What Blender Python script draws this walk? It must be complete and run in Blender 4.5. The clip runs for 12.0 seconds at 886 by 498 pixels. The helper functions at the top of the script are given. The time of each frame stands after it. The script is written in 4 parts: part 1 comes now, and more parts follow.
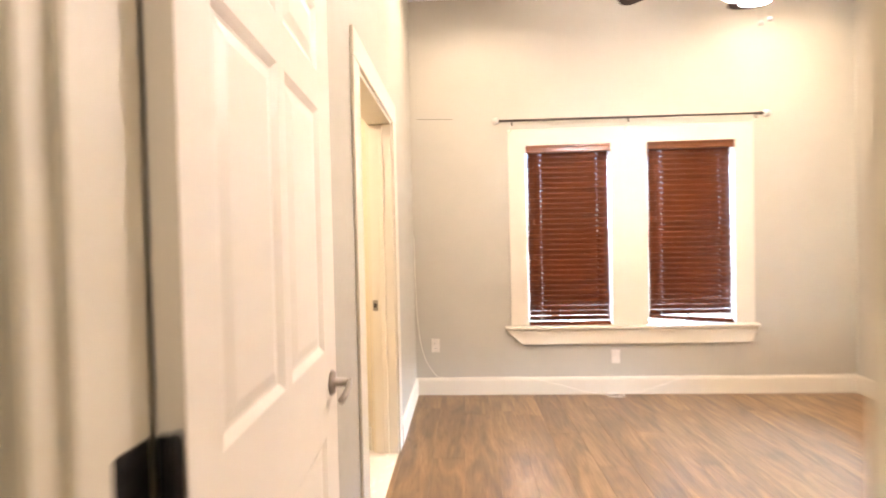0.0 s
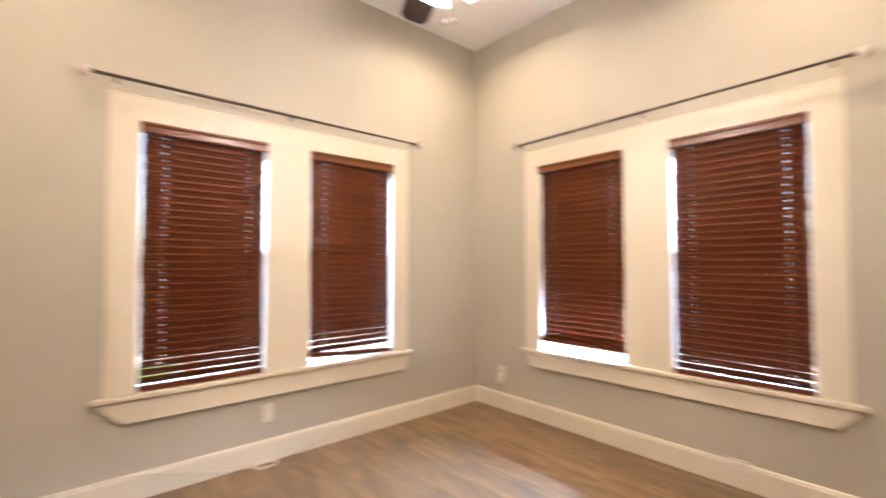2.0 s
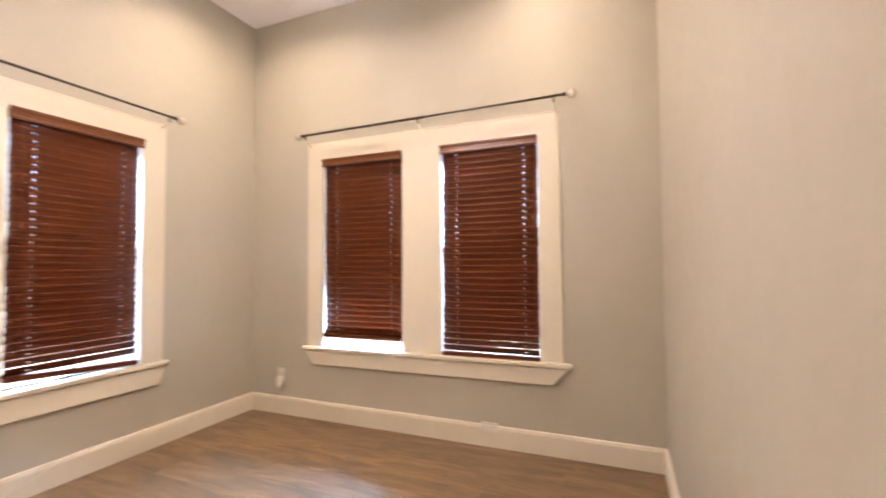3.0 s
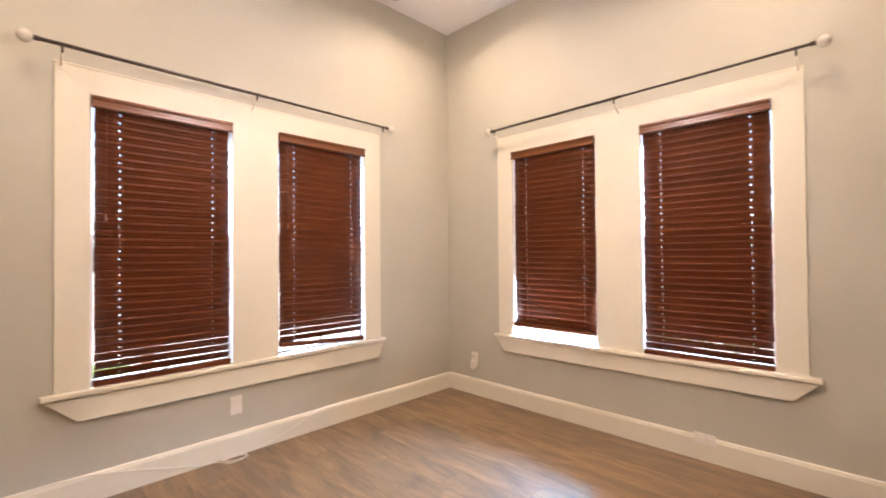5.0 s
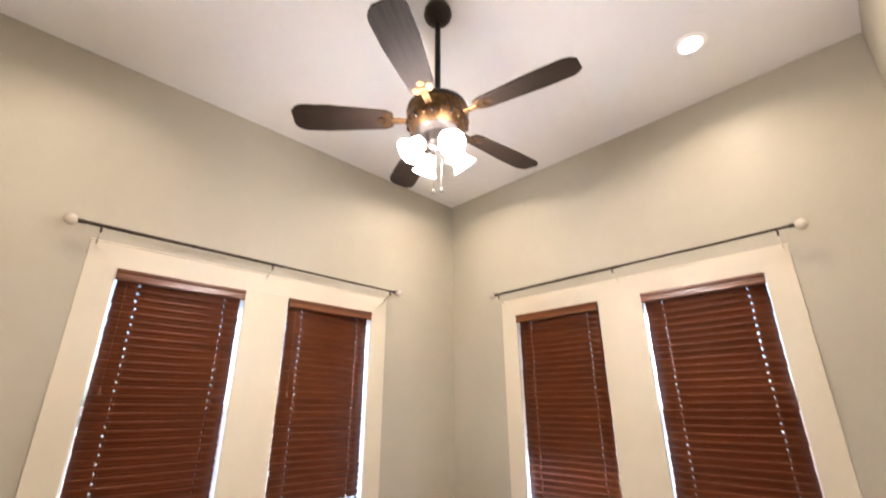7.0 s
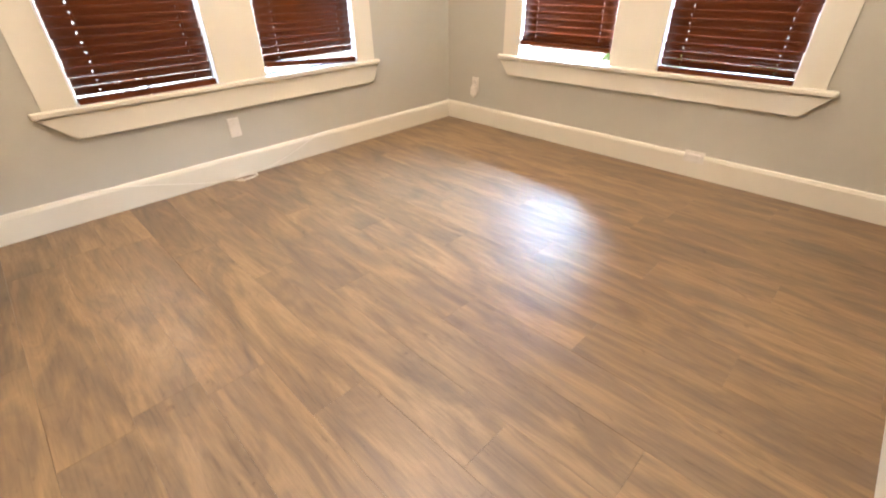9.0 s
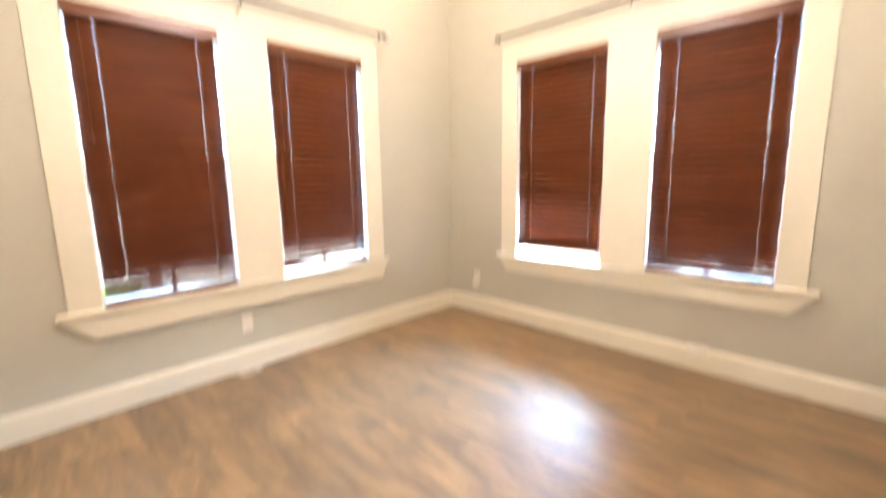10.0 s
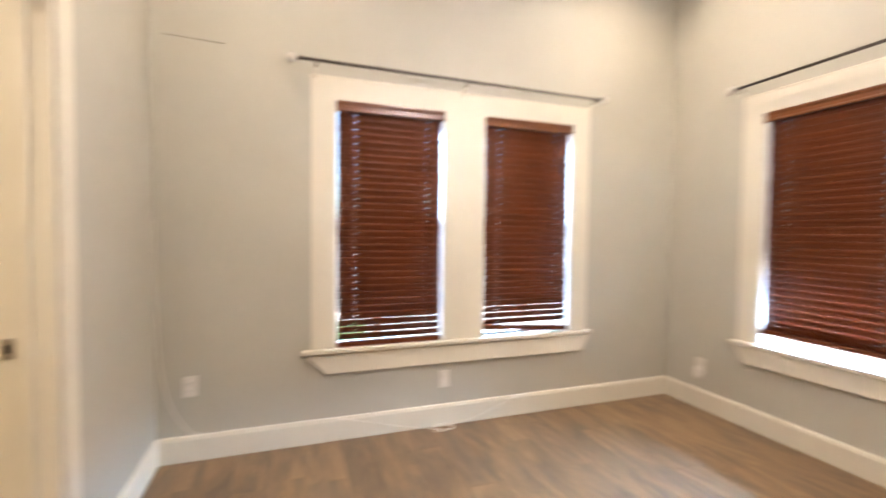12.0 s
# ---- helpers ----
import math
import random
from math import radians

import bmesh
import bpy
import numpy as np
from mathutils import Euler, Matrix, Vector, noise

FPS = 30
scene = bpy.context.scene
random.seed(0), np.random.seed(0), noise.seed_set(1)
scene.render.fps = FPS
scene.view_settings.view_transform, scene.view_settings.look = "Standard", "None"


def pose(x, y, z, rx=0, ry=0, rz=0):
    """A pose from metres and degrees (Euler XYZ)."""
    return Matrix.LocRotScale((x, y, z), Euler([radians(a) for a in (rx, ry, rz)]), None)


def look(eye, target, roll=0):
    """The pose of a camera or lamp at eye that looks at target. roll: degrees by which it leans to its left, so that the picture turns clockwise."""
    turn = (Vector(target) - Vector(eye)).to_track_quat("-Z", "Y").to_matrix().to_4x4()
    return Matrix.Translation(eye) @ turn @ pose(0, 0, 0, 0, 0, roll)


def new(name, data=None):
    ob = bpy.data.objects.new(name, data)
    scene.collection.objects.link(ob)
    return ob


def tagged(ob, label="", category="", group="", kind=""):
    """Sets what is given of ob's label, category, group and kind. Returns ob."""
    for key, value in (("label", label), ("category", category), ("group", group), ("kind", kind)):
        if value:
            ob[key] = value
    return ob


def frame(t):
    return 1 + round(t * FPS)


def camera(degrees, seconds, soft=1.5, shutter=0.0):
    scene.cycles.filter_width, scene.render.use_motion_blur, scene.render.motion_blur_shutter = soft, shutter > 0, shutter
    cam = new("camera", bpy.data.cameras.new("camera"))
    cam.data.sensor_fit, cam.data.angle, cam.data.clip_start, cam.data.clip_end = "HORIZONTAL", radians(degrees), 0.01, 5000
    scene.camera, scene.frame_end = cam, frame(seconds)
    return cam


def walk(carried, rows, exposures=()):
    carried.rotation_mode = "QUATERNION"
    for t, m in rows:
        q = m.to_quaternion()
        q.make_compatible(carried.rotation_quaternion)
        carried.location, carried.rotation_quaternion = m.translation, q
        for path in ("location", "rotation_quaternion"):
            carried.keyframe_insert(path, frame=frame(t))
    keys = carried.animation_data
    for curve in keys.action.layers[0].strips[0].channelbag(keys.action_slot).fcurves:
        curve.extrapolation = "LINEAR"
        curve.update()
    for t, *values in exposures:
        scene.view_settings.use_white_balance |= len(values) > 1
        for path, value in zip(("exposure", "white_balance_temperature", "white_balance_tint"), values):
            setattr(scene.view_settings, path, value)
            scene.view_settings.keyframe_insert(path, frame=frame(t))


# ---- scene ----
cam = camera(91.1, 12.0, soft=1.8, shutter=0.8)
PATH = [
    (0, (-3.166, -3.675, 1.296), (-3.265, -1.678, 1.265), -1.3),
    (0.2, (-3.176, -3.531, 1.318), (-3.309, -1.536, 1.286), -0.6),
    (0.3, (-3.177, -3.444, 1.315), (-3.31, -1.449, 1.288), -0.5),
    (0.5, (-3.194, -3.331, 1.322), (-3.244, -1.332, 1.329), 0.2),
    (0.9, (-3.145, -3.149, 1.336), (-2.794, -1.181, 1.389), -2.1),
    (1, (-3.126, -3.117, 1.307), (-2.69, -1.166, 1.359), -1.9),
    (1.5, (-2.998, -2.982, 1.295), (-2.143, -1.177, 1.404), -0.2),
    (2, (-2.937, -2.922, 1.285), (-1.63, -1.409, 1.351), -0.1),
    (2.5, (-2.908, -2.938, 1.24), (-1.23, -1.853, 1.325), -0.9),
    (2.7, (-2.873, -2.964, 1.226), (-1.112, -2.019, 1.308), -0.6),
    (3.5, (-2.868, -2.969, 1.231), (-0.963, -2.360, 1.291), -0.6),
    (4.3, (-2.898, -2.913, 1.26), (-1.164, -1.918, 1.307), -0.3),
    (4.5, (-2.913, -2.892, 1.249), (-1.287, -1.729, 1.3), -0.4),
    (5, (-2.95, -2.857, 1.242), (-1.531, -1.447, 1.269), -0.5),
    (5.5, (-2.954, -2.857, 1.25), (-1.576, -1.407, 1.306), -0.4),
    (6, (-2.957, -2.865, 1.324), (-1.624, -1.479, 1.872), 0.2),
    (6.5, (-2.976, -2.873, 1.381), (-1.675, -1.539, 2.107), 0.1),
    (7, (-2.977, -2.86, 1.365), (-1.651, -1.528, 2.05), -0.2),
    (7.5, (-2.926, -2.876, 1.316), (-1.522, -1.468, 1.536), -0.3),
    (7.7, (-2.885, -2.897, 1.26), (-1.493, -1.463, 1.188), -0.4),
    (8.5, (-2.915, -2.850, 1.120), (-1.760, -1.660, -0.010), -0.9),
    (9.3, (-2.93, -2.836, 1.096), (-1.712, -1.612, 0.087), -1.3),
    (9.5, (-2.912, -2.852, 1.1), (-1.693, -1.584, 0.148), -1.7),
    (10, (-2.945, -2.815, 1.229), (-1.546, -1.424, 0.898), -1.0),
    (10.5, (-2.948, -2.847, 1.261), (-1.535, -1.431, 1.27), -0.8),
    (11, (-2.94, -2.859, 1.263), (-1.551, -1.42, 1.307), -0.9),
    (11.5, (-2.929, -2.846, 1.272), (-1.777, -1.211, 1.3), -0.2),
    (12, (-2.903, -2.72, 1.285), (-2.24, -0.835, 1.215), 0.6),
]
walk(cam, [(t, look(eye, target, roll)) for t, eye, target, roll in PATH], [(0, 2.86, 6610, 17), (0.5, 2.57, 6710, 16), (1, 2.41, 6710, 19), (2, 2.24, 6810, 18), (2.7, 2.12, 6760, 20), (4.5, 2.18, 6760, 20), (5, 2.22, 6660, 19), (6, 2.15, 6360, 12), (6.5, 2.08, 6280, 12), (7, 2.06, 6310, 12), (7.5, 2.04, 6660, 13), (9.3, 2.63, 6560, 11), (10, 2.68, 6560, 11), (10.5, 2.50, 6460, 11), (11.2, 2.29, 6210, 11), (12, 2.27, 6110, 11)])

# ---- world, sun, exposure ----
world = bpy.data.worlds.new("sky")
scene.world = world
world.use_nodes = True
wn = world.node_tree
wn.nodes.clear()
sky = wn.nodes.new("ShaderNodeTexSky")
sky.sky_type, sky.sun_disc = "NISHITA", False
SUN_EL, SUN_AZ = radians(66), radians(215)          # azimuth clockwise from +y
sky.sun_elevation, sky.sun_rotation = SUN_EL, SUN_AZ
sky.air_density, sky.dust_density = 1.0, 3.0
wbg = wn.nodes.new("ShaderNodeBackground")
wbg.inputs["Strength"].default_value = 0.15
wout = wn.nodes.new("ShaderNodeOutputWorld")
wn.links.new(sky.outputs[0], wbg.inputs[0])
wn.links.new(wbg.outputs[0], wout.inputs[0])

sun = new("sun", bpy.data.lights.new("sun", "SUN"))
sun.data.energy, sun.data.angle, sun.data.color = 4.4, radians(0.6), (1.0, 0.95, 0.88)
sun_way = Vector((math.sin(SUN_AZ) * math.cos(SUN_EL), math.cos(SUN_AZ) * math.cos(SUN_EL), math.sin(SUN_EL)))
sun.matrix_basis = look(tuple(sun_way * 30), (0, 0, 0))

# added lamps just outside the four window openings stand in for the sky's light
# the last is lower and stronger, to raise the bluish glow on the floor
for x, y, z, tall, turn, watts in ((-2.295, 0.48, 1.33, 1.46, 0, 18.0), (-1.304, 0.48, 1.33, 1.46, 0, 26.0), (0.48, -2.119, 1.33, 1.46, -90, 30.0), (0.48, -1.102, 0.88, 0.46, -90, 58.0)):
    lamp = new("window_sky_lamp", bpy.data.lights.new("window_sky_lamp", "AREA"))
    lamp.data.shape, lamp.data.size, lamp.data.size_y = "RECTANGLE", 0.68, tall
    lamp.data.energy, lamp.data.color, lamp.data.spread = watts, (0.46, 0.69, 1.0), radians(66)
    lamp.matrix_basis = pose(x, y, z, 0, 0, turn) @ pose(0, 0, 0, -64, 0, 0)

WARM = (1.0, 0.80, 0.60)
WARM_GLASS = (1.0, 0.88, 0.82)

# ---- the plan, in metres: room corner at the origin, room towards -x and -y ----
X0, X1 = -3.60, 0.0        # west and east walls
Y0, Y1 = -3.19, 0.0        # south and north walls
H = 3.325                  # ceiling
T = 0.14                   # wall thickness
WIN_Z = (0.577, 2.085)
WIN_A = ((-2.645, -1.945), (-1.655, -0.953))
WIN_B = ((-2.470, -1.768), (-1.462, -0.742))
DOOR_W = (-1.850, -1.035)  # opening in the west wall, along y
DOOR_S = (-3.535, -2.735)  # opening in the south wall, along x
DOOR_H = 2.04
FAN = (-1.80, -1.645)


# ---- materials ----
def nodes_of(name):
    m = bpy.data.materials.new(name)
    m.use_nodes = True
    nt = m.node_tree
    return m, nt, nt.nodes["Principled BSDF"]


def node(nt, kind, **inputs):
    n = nt.nodes.new(kind)
    for k, v in inputs.items():
        n.inputs[k].default_value = v
    return n


def coords(nt, scale=(1, 1, 1)):
    tc = nt.nodes.new("ShaderNodeTexCoord")
    mp = nt.nodes.new("ShaderNodeMapping")
    mp.inputs["Scale"].default_value = scale
    nt.links.new(tc.outputs["Object"], mp.inputs["Vector"])
    return mp


def mix_rgb(nt, fac, a, b, blend="MIX"):
    m = nt.nodes.new("ShaderNodeMix")
    m.data_type, m.blend_type = "RGBA", blend
    for sock, v in ((m.inputs[0], fac), (m.inputs[6], a), (m.inputs[7], b)):
        if isinstance(v, bpy.types.NodeSocket):
            nt.links.new(v, sock)
        elif isinstance(v, tuple):
            sock.default_value = (*v, 1.0)
        else:
            sock.default_value = v
    return m.outputs[2]


def ramp(nt, sock, stops):
    r = nt.nodes.new("ShaderNodeValToRGB")
    while len(r.color_ramp.elements) < len(stops):
        r.color_ramp.elements.new(0.5)
    for e, (p, c) in zip(r.color_ramp.elements, stops):
        e.position, e.color = p, (*c, 1.0) if isinstance(c, tuple) else (c, c, c, 1.0)
    nt.links.new(sock, r.inputs[0])
    return r.outputs[0]


def bump(nt, bsdf, sock, strength, distance):
    b = node(nt, "ShaderNodeBump", Strength=strength, Distance=distance)
    nt.links.new(sock, b.inputs["Height"])
    nt.links.new(b.outputs[0], bsdf.inputs["Normal"])


def painted(name, colour, rough=0.5, blotch=0.05, relief=0.12, grain=260.0, coat=0.0, dirt=0.0):
    """Paint with a faint roller texture, soft blotches and a little dirt."""
    m, nt, b = nodes_of(name)
    mp = coords(nt)
    big = node(nt, "ShaderNodeTexNoise", Scale=1.7, Detail=5.0, Roughness=0.6)
    fine = node(nt, "ShaderNodeTexNoise", Scale=grain, Detail=3.0)
    mid = node(nt, "ShaderNodeTexNoise", Scale=14.0, Detail=6.0, Roughness=0.7)
    for n in (big, fine, mid):
        nt.links.new(mp.outputs[0], n.inputs["Vector"])
    lo = tuple(c * (1 - blotch) for c in colour)
    hi = tuple(min(1, c * (1 + blotch)) for c in colour)
    col = ramp(nt, big.outputs["Fac"], ((0.3, lo), (0.7, hi)))
    if dirt:
        mask = ramp(nt, mid.outputs["Fac"], ((0.58, 0.0), (0.75, dirt)))
        col = mix_rgb(nt, mask, col, tuple(c * 0.6 for c in colour))
    nt.links.new(col, b.inputs["Base Color"])
    rg = ramp(nt, mid.outputs["Fac"], ((0.3, rough - 0.06), (0.7, rough + 0.06)))
    nt.links.new(rg, b.inputs["Roughness"])
    b.inputs["Coat Weight"].default_value = coat
    bump(nt, b, fine.outputs["Fac"], relief, 0.002)
    return m


def metal(name, colour, rough=0.3, wear=0.25, metallic=1.0):
    m, nt, b = nodes_of(name)
    mp = coords(nt)
    n = node(nt, "ShaderNodeTexNoise", Scale=55.0, Detail=5.0)
    nt.links.new(mp.outputs[0], n.inputs["Vector"])
    col = ramp(nt, n.outputs["Fac"], ((0.35, tuple(c * (1 - wear) for c in colour)), (0.7, colour)))
    nt.links.new(col, b.inputs["Base Color"])
    rg = ramp(nt, n.outputs["Fac"], ((0.3, rough + 0.12), (0.7, rough)))
    nt.links.new(rg, b.inputs["Roughness"])
    b.inputs["Metallic"].default_value = metallic
    bump(nt, b, n.outputs["Fac"], 0.05, 0.001)
    return m


def wood(name, dark, light, rough, along=0, stretch=18.0, scale=6.0, spread=0.12, coat=0.0, gloss=0.5):
    """Stained wood: streaks along one axis, each piece a little different."""
    m, nt, b = nodes_of(name)
    sc = [stretch, stretch, stretch]
    sc[along] = 1.0
    mp = coords(nt, tuple(sc))
    info = nt.nodes.new("ShaderNodeObjectInfo")
    shift = nt.nodes.new("ShaderNodeVectorMath")
    shift.operation = "MULTIPLY_ADD"
    comb = nt.nodes.new("ShaderNodeCombineXYZ")
    for k in range(3):
        nt.links.new(info.outputs["Random"], comb.inputs[k])
    nt.links.new(comb.outputs[0], shift.inputs[0])
    shift.inputs[1].default_value = (37.0, 53.0, 71.0)
    nt.links.new(mp.outputs[0], shift.inputs[2])
    n = node(nt, "ShaderNodeTexNoise", Scale=scale, Detail=8.0, Roughness=0.62, Distortion=0.6)
    f = node(nt, "ShaderNodeTexNoise", Scale=scale * 7, Detail=4.0)
    for k in (n, f):
        nt.links.new(shift.outputs[0], k.inputs["Vector"])
    col = ramp(nt, n.outputs["Fac"], ((0.3, dark), (0.7, light)))
    col = mix_rgb(nt, 0.25, col, f.outputs["Color"], "SOFT_LIGHT")
    hsv = node(nt, "ShaderNodeHueSaturation")
    val = nt.nodes.new("ShaderNodeMapRange")
    val.inputs["To Min"].default_value, val.inputs["To Max"].default_value = 1 - spread, 1 + spread
    nt.links.new(info.outputs["Random"], val.inputs["Value"])
    nt.links.new(val.outputs[0], hsv.inputs["Value"])
    nt.links.new(col, hsv.inputs["Color"])
    nt.links.new(hsv.outputs[0], b.inputs["Base Color"])
    rg = ramp(nt, f.outputs["Fac"], ((0.3, rough + 0.06), (0.7, rough - 0.04)))
    nt.links.new(rg, b.inputs["Roughness"])
    b.inputs["Specular IOR Level"].default_value = gloss
    b.inputs["Coat Weight"].default_value = coat
    b.inputs["Coat Roughness"].default_value = 0.2
    bump(nt, b, f.outputs["Fac"], 0.06, 0.001)
    return m


def plank_material():
    """Vinyl planks printed with weathered oak: long streaks, grey-brown clouds, small knots."""
    m, nt, b = nodes_of("weathered_oak_plank")
    info = nt.nodes.new("ShaderNodeObjectInfo")
    comb = nt.nodes.new("ShaderNodeCombineXYZ")
    for k in range(3):
        nt.links.new(info.outputs["Random"], comb.inputs[k])

    def layer(scale, stretch, detail, distortion, seed, roughness=0.6):
        mp = coords(nt, (stretch[0], stretch[1], 1.0))
        sh = nt.nodes.new("ShaderNodeVectorMath")
        sh.operation = "MULTIPLY_ADD"
        nt.links.new(comb.outputs[0], sh.inputs[0])
        sh.inputs[1].default_value = (seed * 13.0, seed * 29.0, seed * 7.0)
        nt.links.new(mp.outputs[0], sh.inputs[2])
        n = node(nt, "ShaderNodeTexNoise", Scale=scale, Detail=detail, Distortion=distortion, Roughness=roughness)
        nt.links.new(sh.outputs[0], n.inputs["Vector"])
        return n.outputs["Fac"]

    cloud = layer(1.0, (7.0, 1.5), 6.0, 1.4, 3.0, 0.62)
    streak = layer(1.0, (17.0, 2.0), 7.0, 1.5, 5.0, 0.64)
    knot = layer(1.0, (16.0, 7.0), 4.0, 2.2, 9.0, 0.55)
    grain = layer(1.0, (150.0, 7.0), 4.0, 0.2, 7.0)
    base = ramp(nt, cloud, ((0.32, (0.134, 0.090, 0.055)), (0.45, (0.176, 0.113, 0.063)), (0.55, (0.222, 0.141, 0.072)), (0.68, (0.285, 0.184, 0.096))))
    st = ramp(nt, streak, ((0.32, (0.68, 0.655, 0.64)), (0.50, (1.0, 1.0, 1.0)), (0.68, (1.13, 1.08, 1.0))))
    col = mix_rgb(nt, 0.55, base, st, "MULTIPLY")
    kn = ramp(nt, knot, ((0.27, (0.45, 0.40, 0.36)), (0.36, (1.0, 1.0, 1.0))))
    col = mix_rgb(nt, 0.55, col, kn, "MULTIPLY")
    gr = ramp(nt, grain, ((0.35, (0.76, 0.74, 0.72)), (0.56, (1.0, 1.0, 1.0))))
    col = mix_rgb(nt, 0.7, col, gr, "MULTIPLY")
    hsv = node(nt, "ShaderNodeHueSaturation")
    val = nt.nodes.new("ShaderNodeMapRange")
    val.inputs["To Min"].default_value, val.inputs["To Max"].default_value = 0.92, 1.09
    nt.links.new(info.outputs["Random"], val.inputs["Value"])
    nt.links.new(val.outputs[0], hsv.inputs["Value"])
    nt.links.new(col, hsv.inputs["Color"])
    nt.links.new(hsv.outputs[0], b.inputs["Base Color"])
    rg = ramp(nt, streak, ((0.3, 0.46), (0.7, 0.41)))
    b.inputs["Specular IOR Level"].default_value = 0.5
    nt.links.new(rg, b.inputs["Roughness"])
    bump(nt, b, grain, 0.012, 0.0004)
    return m


def glass_material():
    m, nt, b = nodes_of("window_glass")
    nt.nodes.remove(b)
    out = nt.nodes["Material Output"]
    tr = nt.nodes.new("ShaderNodeBsdfTransparent")
    tr.inputs[0].default_value = (0.95, 0.97, 0.96, 1)
    gl = node(nt, "ShaderNodeBsdfGlossy", Roughness=0.02)
    fr = node(nt, "ShaderNodeFresnel", IOR=1.45)
    mx = nt.nodes.new("ShaderNodeMixShader")
    nt.links.new(fr.outputs[0], mx.inputs[0])
    nt.links.new(tr.outputs[0], mx.inputs[1])
    nt.links.new(gl.outputs[0], mx.inputs[2])
    nt.links.new(mx.outputs[0], out.inputs["Surface"])
    return m


def glowing(name, colour, strength, base=(0.9, 0.88, 0.84)):
    m, nt, b = nodes_of(name)
    b.inputs["Base Color"].default_value = (*base, 1)
    b.inputs["Roughness"].default_value = 0.35
    n = node(nt, "ShaderNodeTexNoise", Scale=25.0, Detail=3.0)
    nt.links.new(coords(nt).outputs[0], n.inputs["Vector"])
    col = ramp(nt, n.outputs["Fac"], ((0.3, tuple(c * 0.92 for c in colour)), (0.7, colour)))
    nt.links.new(col, b.inputs["Emission Color"])
    b.inputs["Emission Strength"].default_value = strength
    return m


def ground_material(name, a, bcol, scale):
    m, nt, b = nodes_of(name)
    mp = coords(nt)
    n = node(nt, "ShaderNodeTexNoise", Scale=scale, Detail=8.0, Roughness=0.7)
    nt.links.new(mp.outputs[0], n.inputs["Vector"])
    nt.links.new(ramp(nt, n.outputs["Fac"], ((0.35, a), (0.65, bcol))), b.inputs["Base Color"])
    b.inputs["Roughness"].default_value = 0.9
    bump(nt, b, n.outputs["Fac"], 0.4, 0.02)
    return m


WALL = painted("greige_wall_paint", (0.437, 0.408, 0.333), 0.55, 0.035, 0.16, 210.0, dirt=0.05)
WALL_BACK = painted("cream_wall_paint", (0.66, 0.58, 0.42), 0.55, 0.03, 0.12, 210.0)
CEIL = painted("ceiling_paint", (0.87, 0.87, 0.89), 0.75, 0.02, 0.2, 160.0)
TRIM = painted("cream_trim_paint", (0.662, 0.606, 0.490), 0.50, 0.02, 0.05, 60.0, dirt=0.06)
DOORP = painted("door_paint", (0.72, 0.662, 0.565), 0.42, 0.02, 0.08, 90.0, dirt=0.04)
SASH = painted("white_sash_paint", (0.86, 0.86, 0.86), 0.3, 0.02, 0.03, 60.0)
PLATE = painted("cream_plastic", (0.68, 0.635, 0.56), 0.28, 0.01, 0.02, 80.0)
SLOT = painted("dark_slot", (0.03, 0.028, 0.025), 0.6, 0.1, 0.02)
SLAT = wood("red_brown_slat", (0.076, 0.0175, 0.0044), (0.120, 0.0300, 0.0080), 0.42, 0, 11.0, 3.0, 0.08, 0.0, 0.2)
VALANCE = wood("brown_valance", (0.105, 0.032, 0.009), (0.165, 0.055, 0.015), 0.34, 0, 16.0, 5.0, 0.05, 0.1, 0.4)
CORD = painted("brown_cord", (0.13, 0.06, 0.035), 0.8, 0.1, 0.3, 700.0)
CABLE = painted("white_cable", (0.80, 0.75, 0.66), 0.45, 0.03, 0.05, 200.0)
BRONZE = metal("oil_rubbed_bronze", (0.022, 0.016, 0.012), 0.42, 0.4, 0.5)
GOLD = metal("antique_gold", (0.17, 0.095, 0.045), 0.36, 0.6)
BLADE = wood("dark_walnut_blade", (0.011, 0.007, 0.005), (0.026, 0.016, 0.011), 0.62, 0, 14.0, 5.0, 0.06, 0.0, 0.15)
ROD = metal("black_rod_steel", (0.085, 0.066, 0.054), 0.40, 0.35, 0.8)
NICKEL = metal("satin_nickel", (0.38, 0.34, 0.29), 0.30, 0.15)
HINGE = metal("black_hinge", (0.02, 0.018, 0.017), 0.45, 0.3, 0.6)
CRACKLE = painted("cream_crackle_glass", (0.56, 0.52, 0.45), 0.15, 0.2, 0.5, 120.0, 0.5, dirt=0.4)
SHADE = glowing("lit_frosted_glass", WARM_GLASS, 27.0)
LENS = glowing("downlight_lens", (1.0, 0.90, 0.74), 9.0)
CRACK = painted("dark_crack", (0.10, 0.085, 0.065), 0.8, 0.1, 0.1)
TILE = painted("pale_tile", (0.66, 0.60, 0.50), 0.25, 0.06, 0.03, 40.0)
SUB = painted("joint_brown", (0.12, 0.082, 0.050), 0.8, 0.1, 0.1)
PLANK = plank_material()
GLASS = glass_material()
GRASS = ground_material("grass_green", (0.11, 0.17, 0.05), (0.20, 0.27, 0.09), 7.0)
CONCRETE = ground_material("pale_ground", (0.48, 0.48, 0.46), (0.66, 0.65, 0.62), 0.8)
FENCE = wood("grey_fence_wood", (0.26, 0.25, 0.24), (0.42, 0.40, 0.38), 0.8, 2, 10.0, 3.0, 0.15)
LEAF = ground_material("leaf_green", (0.05, 0.10, 0.025), (0.12, 0.19, 0.05), 5.0)
BRICK = wood("orange_brown_stain", (0.20, 0.070, 0.025), (0.32, 0.115, 0.045), 0.6, 2, 10.0, 4.0, 0.1)


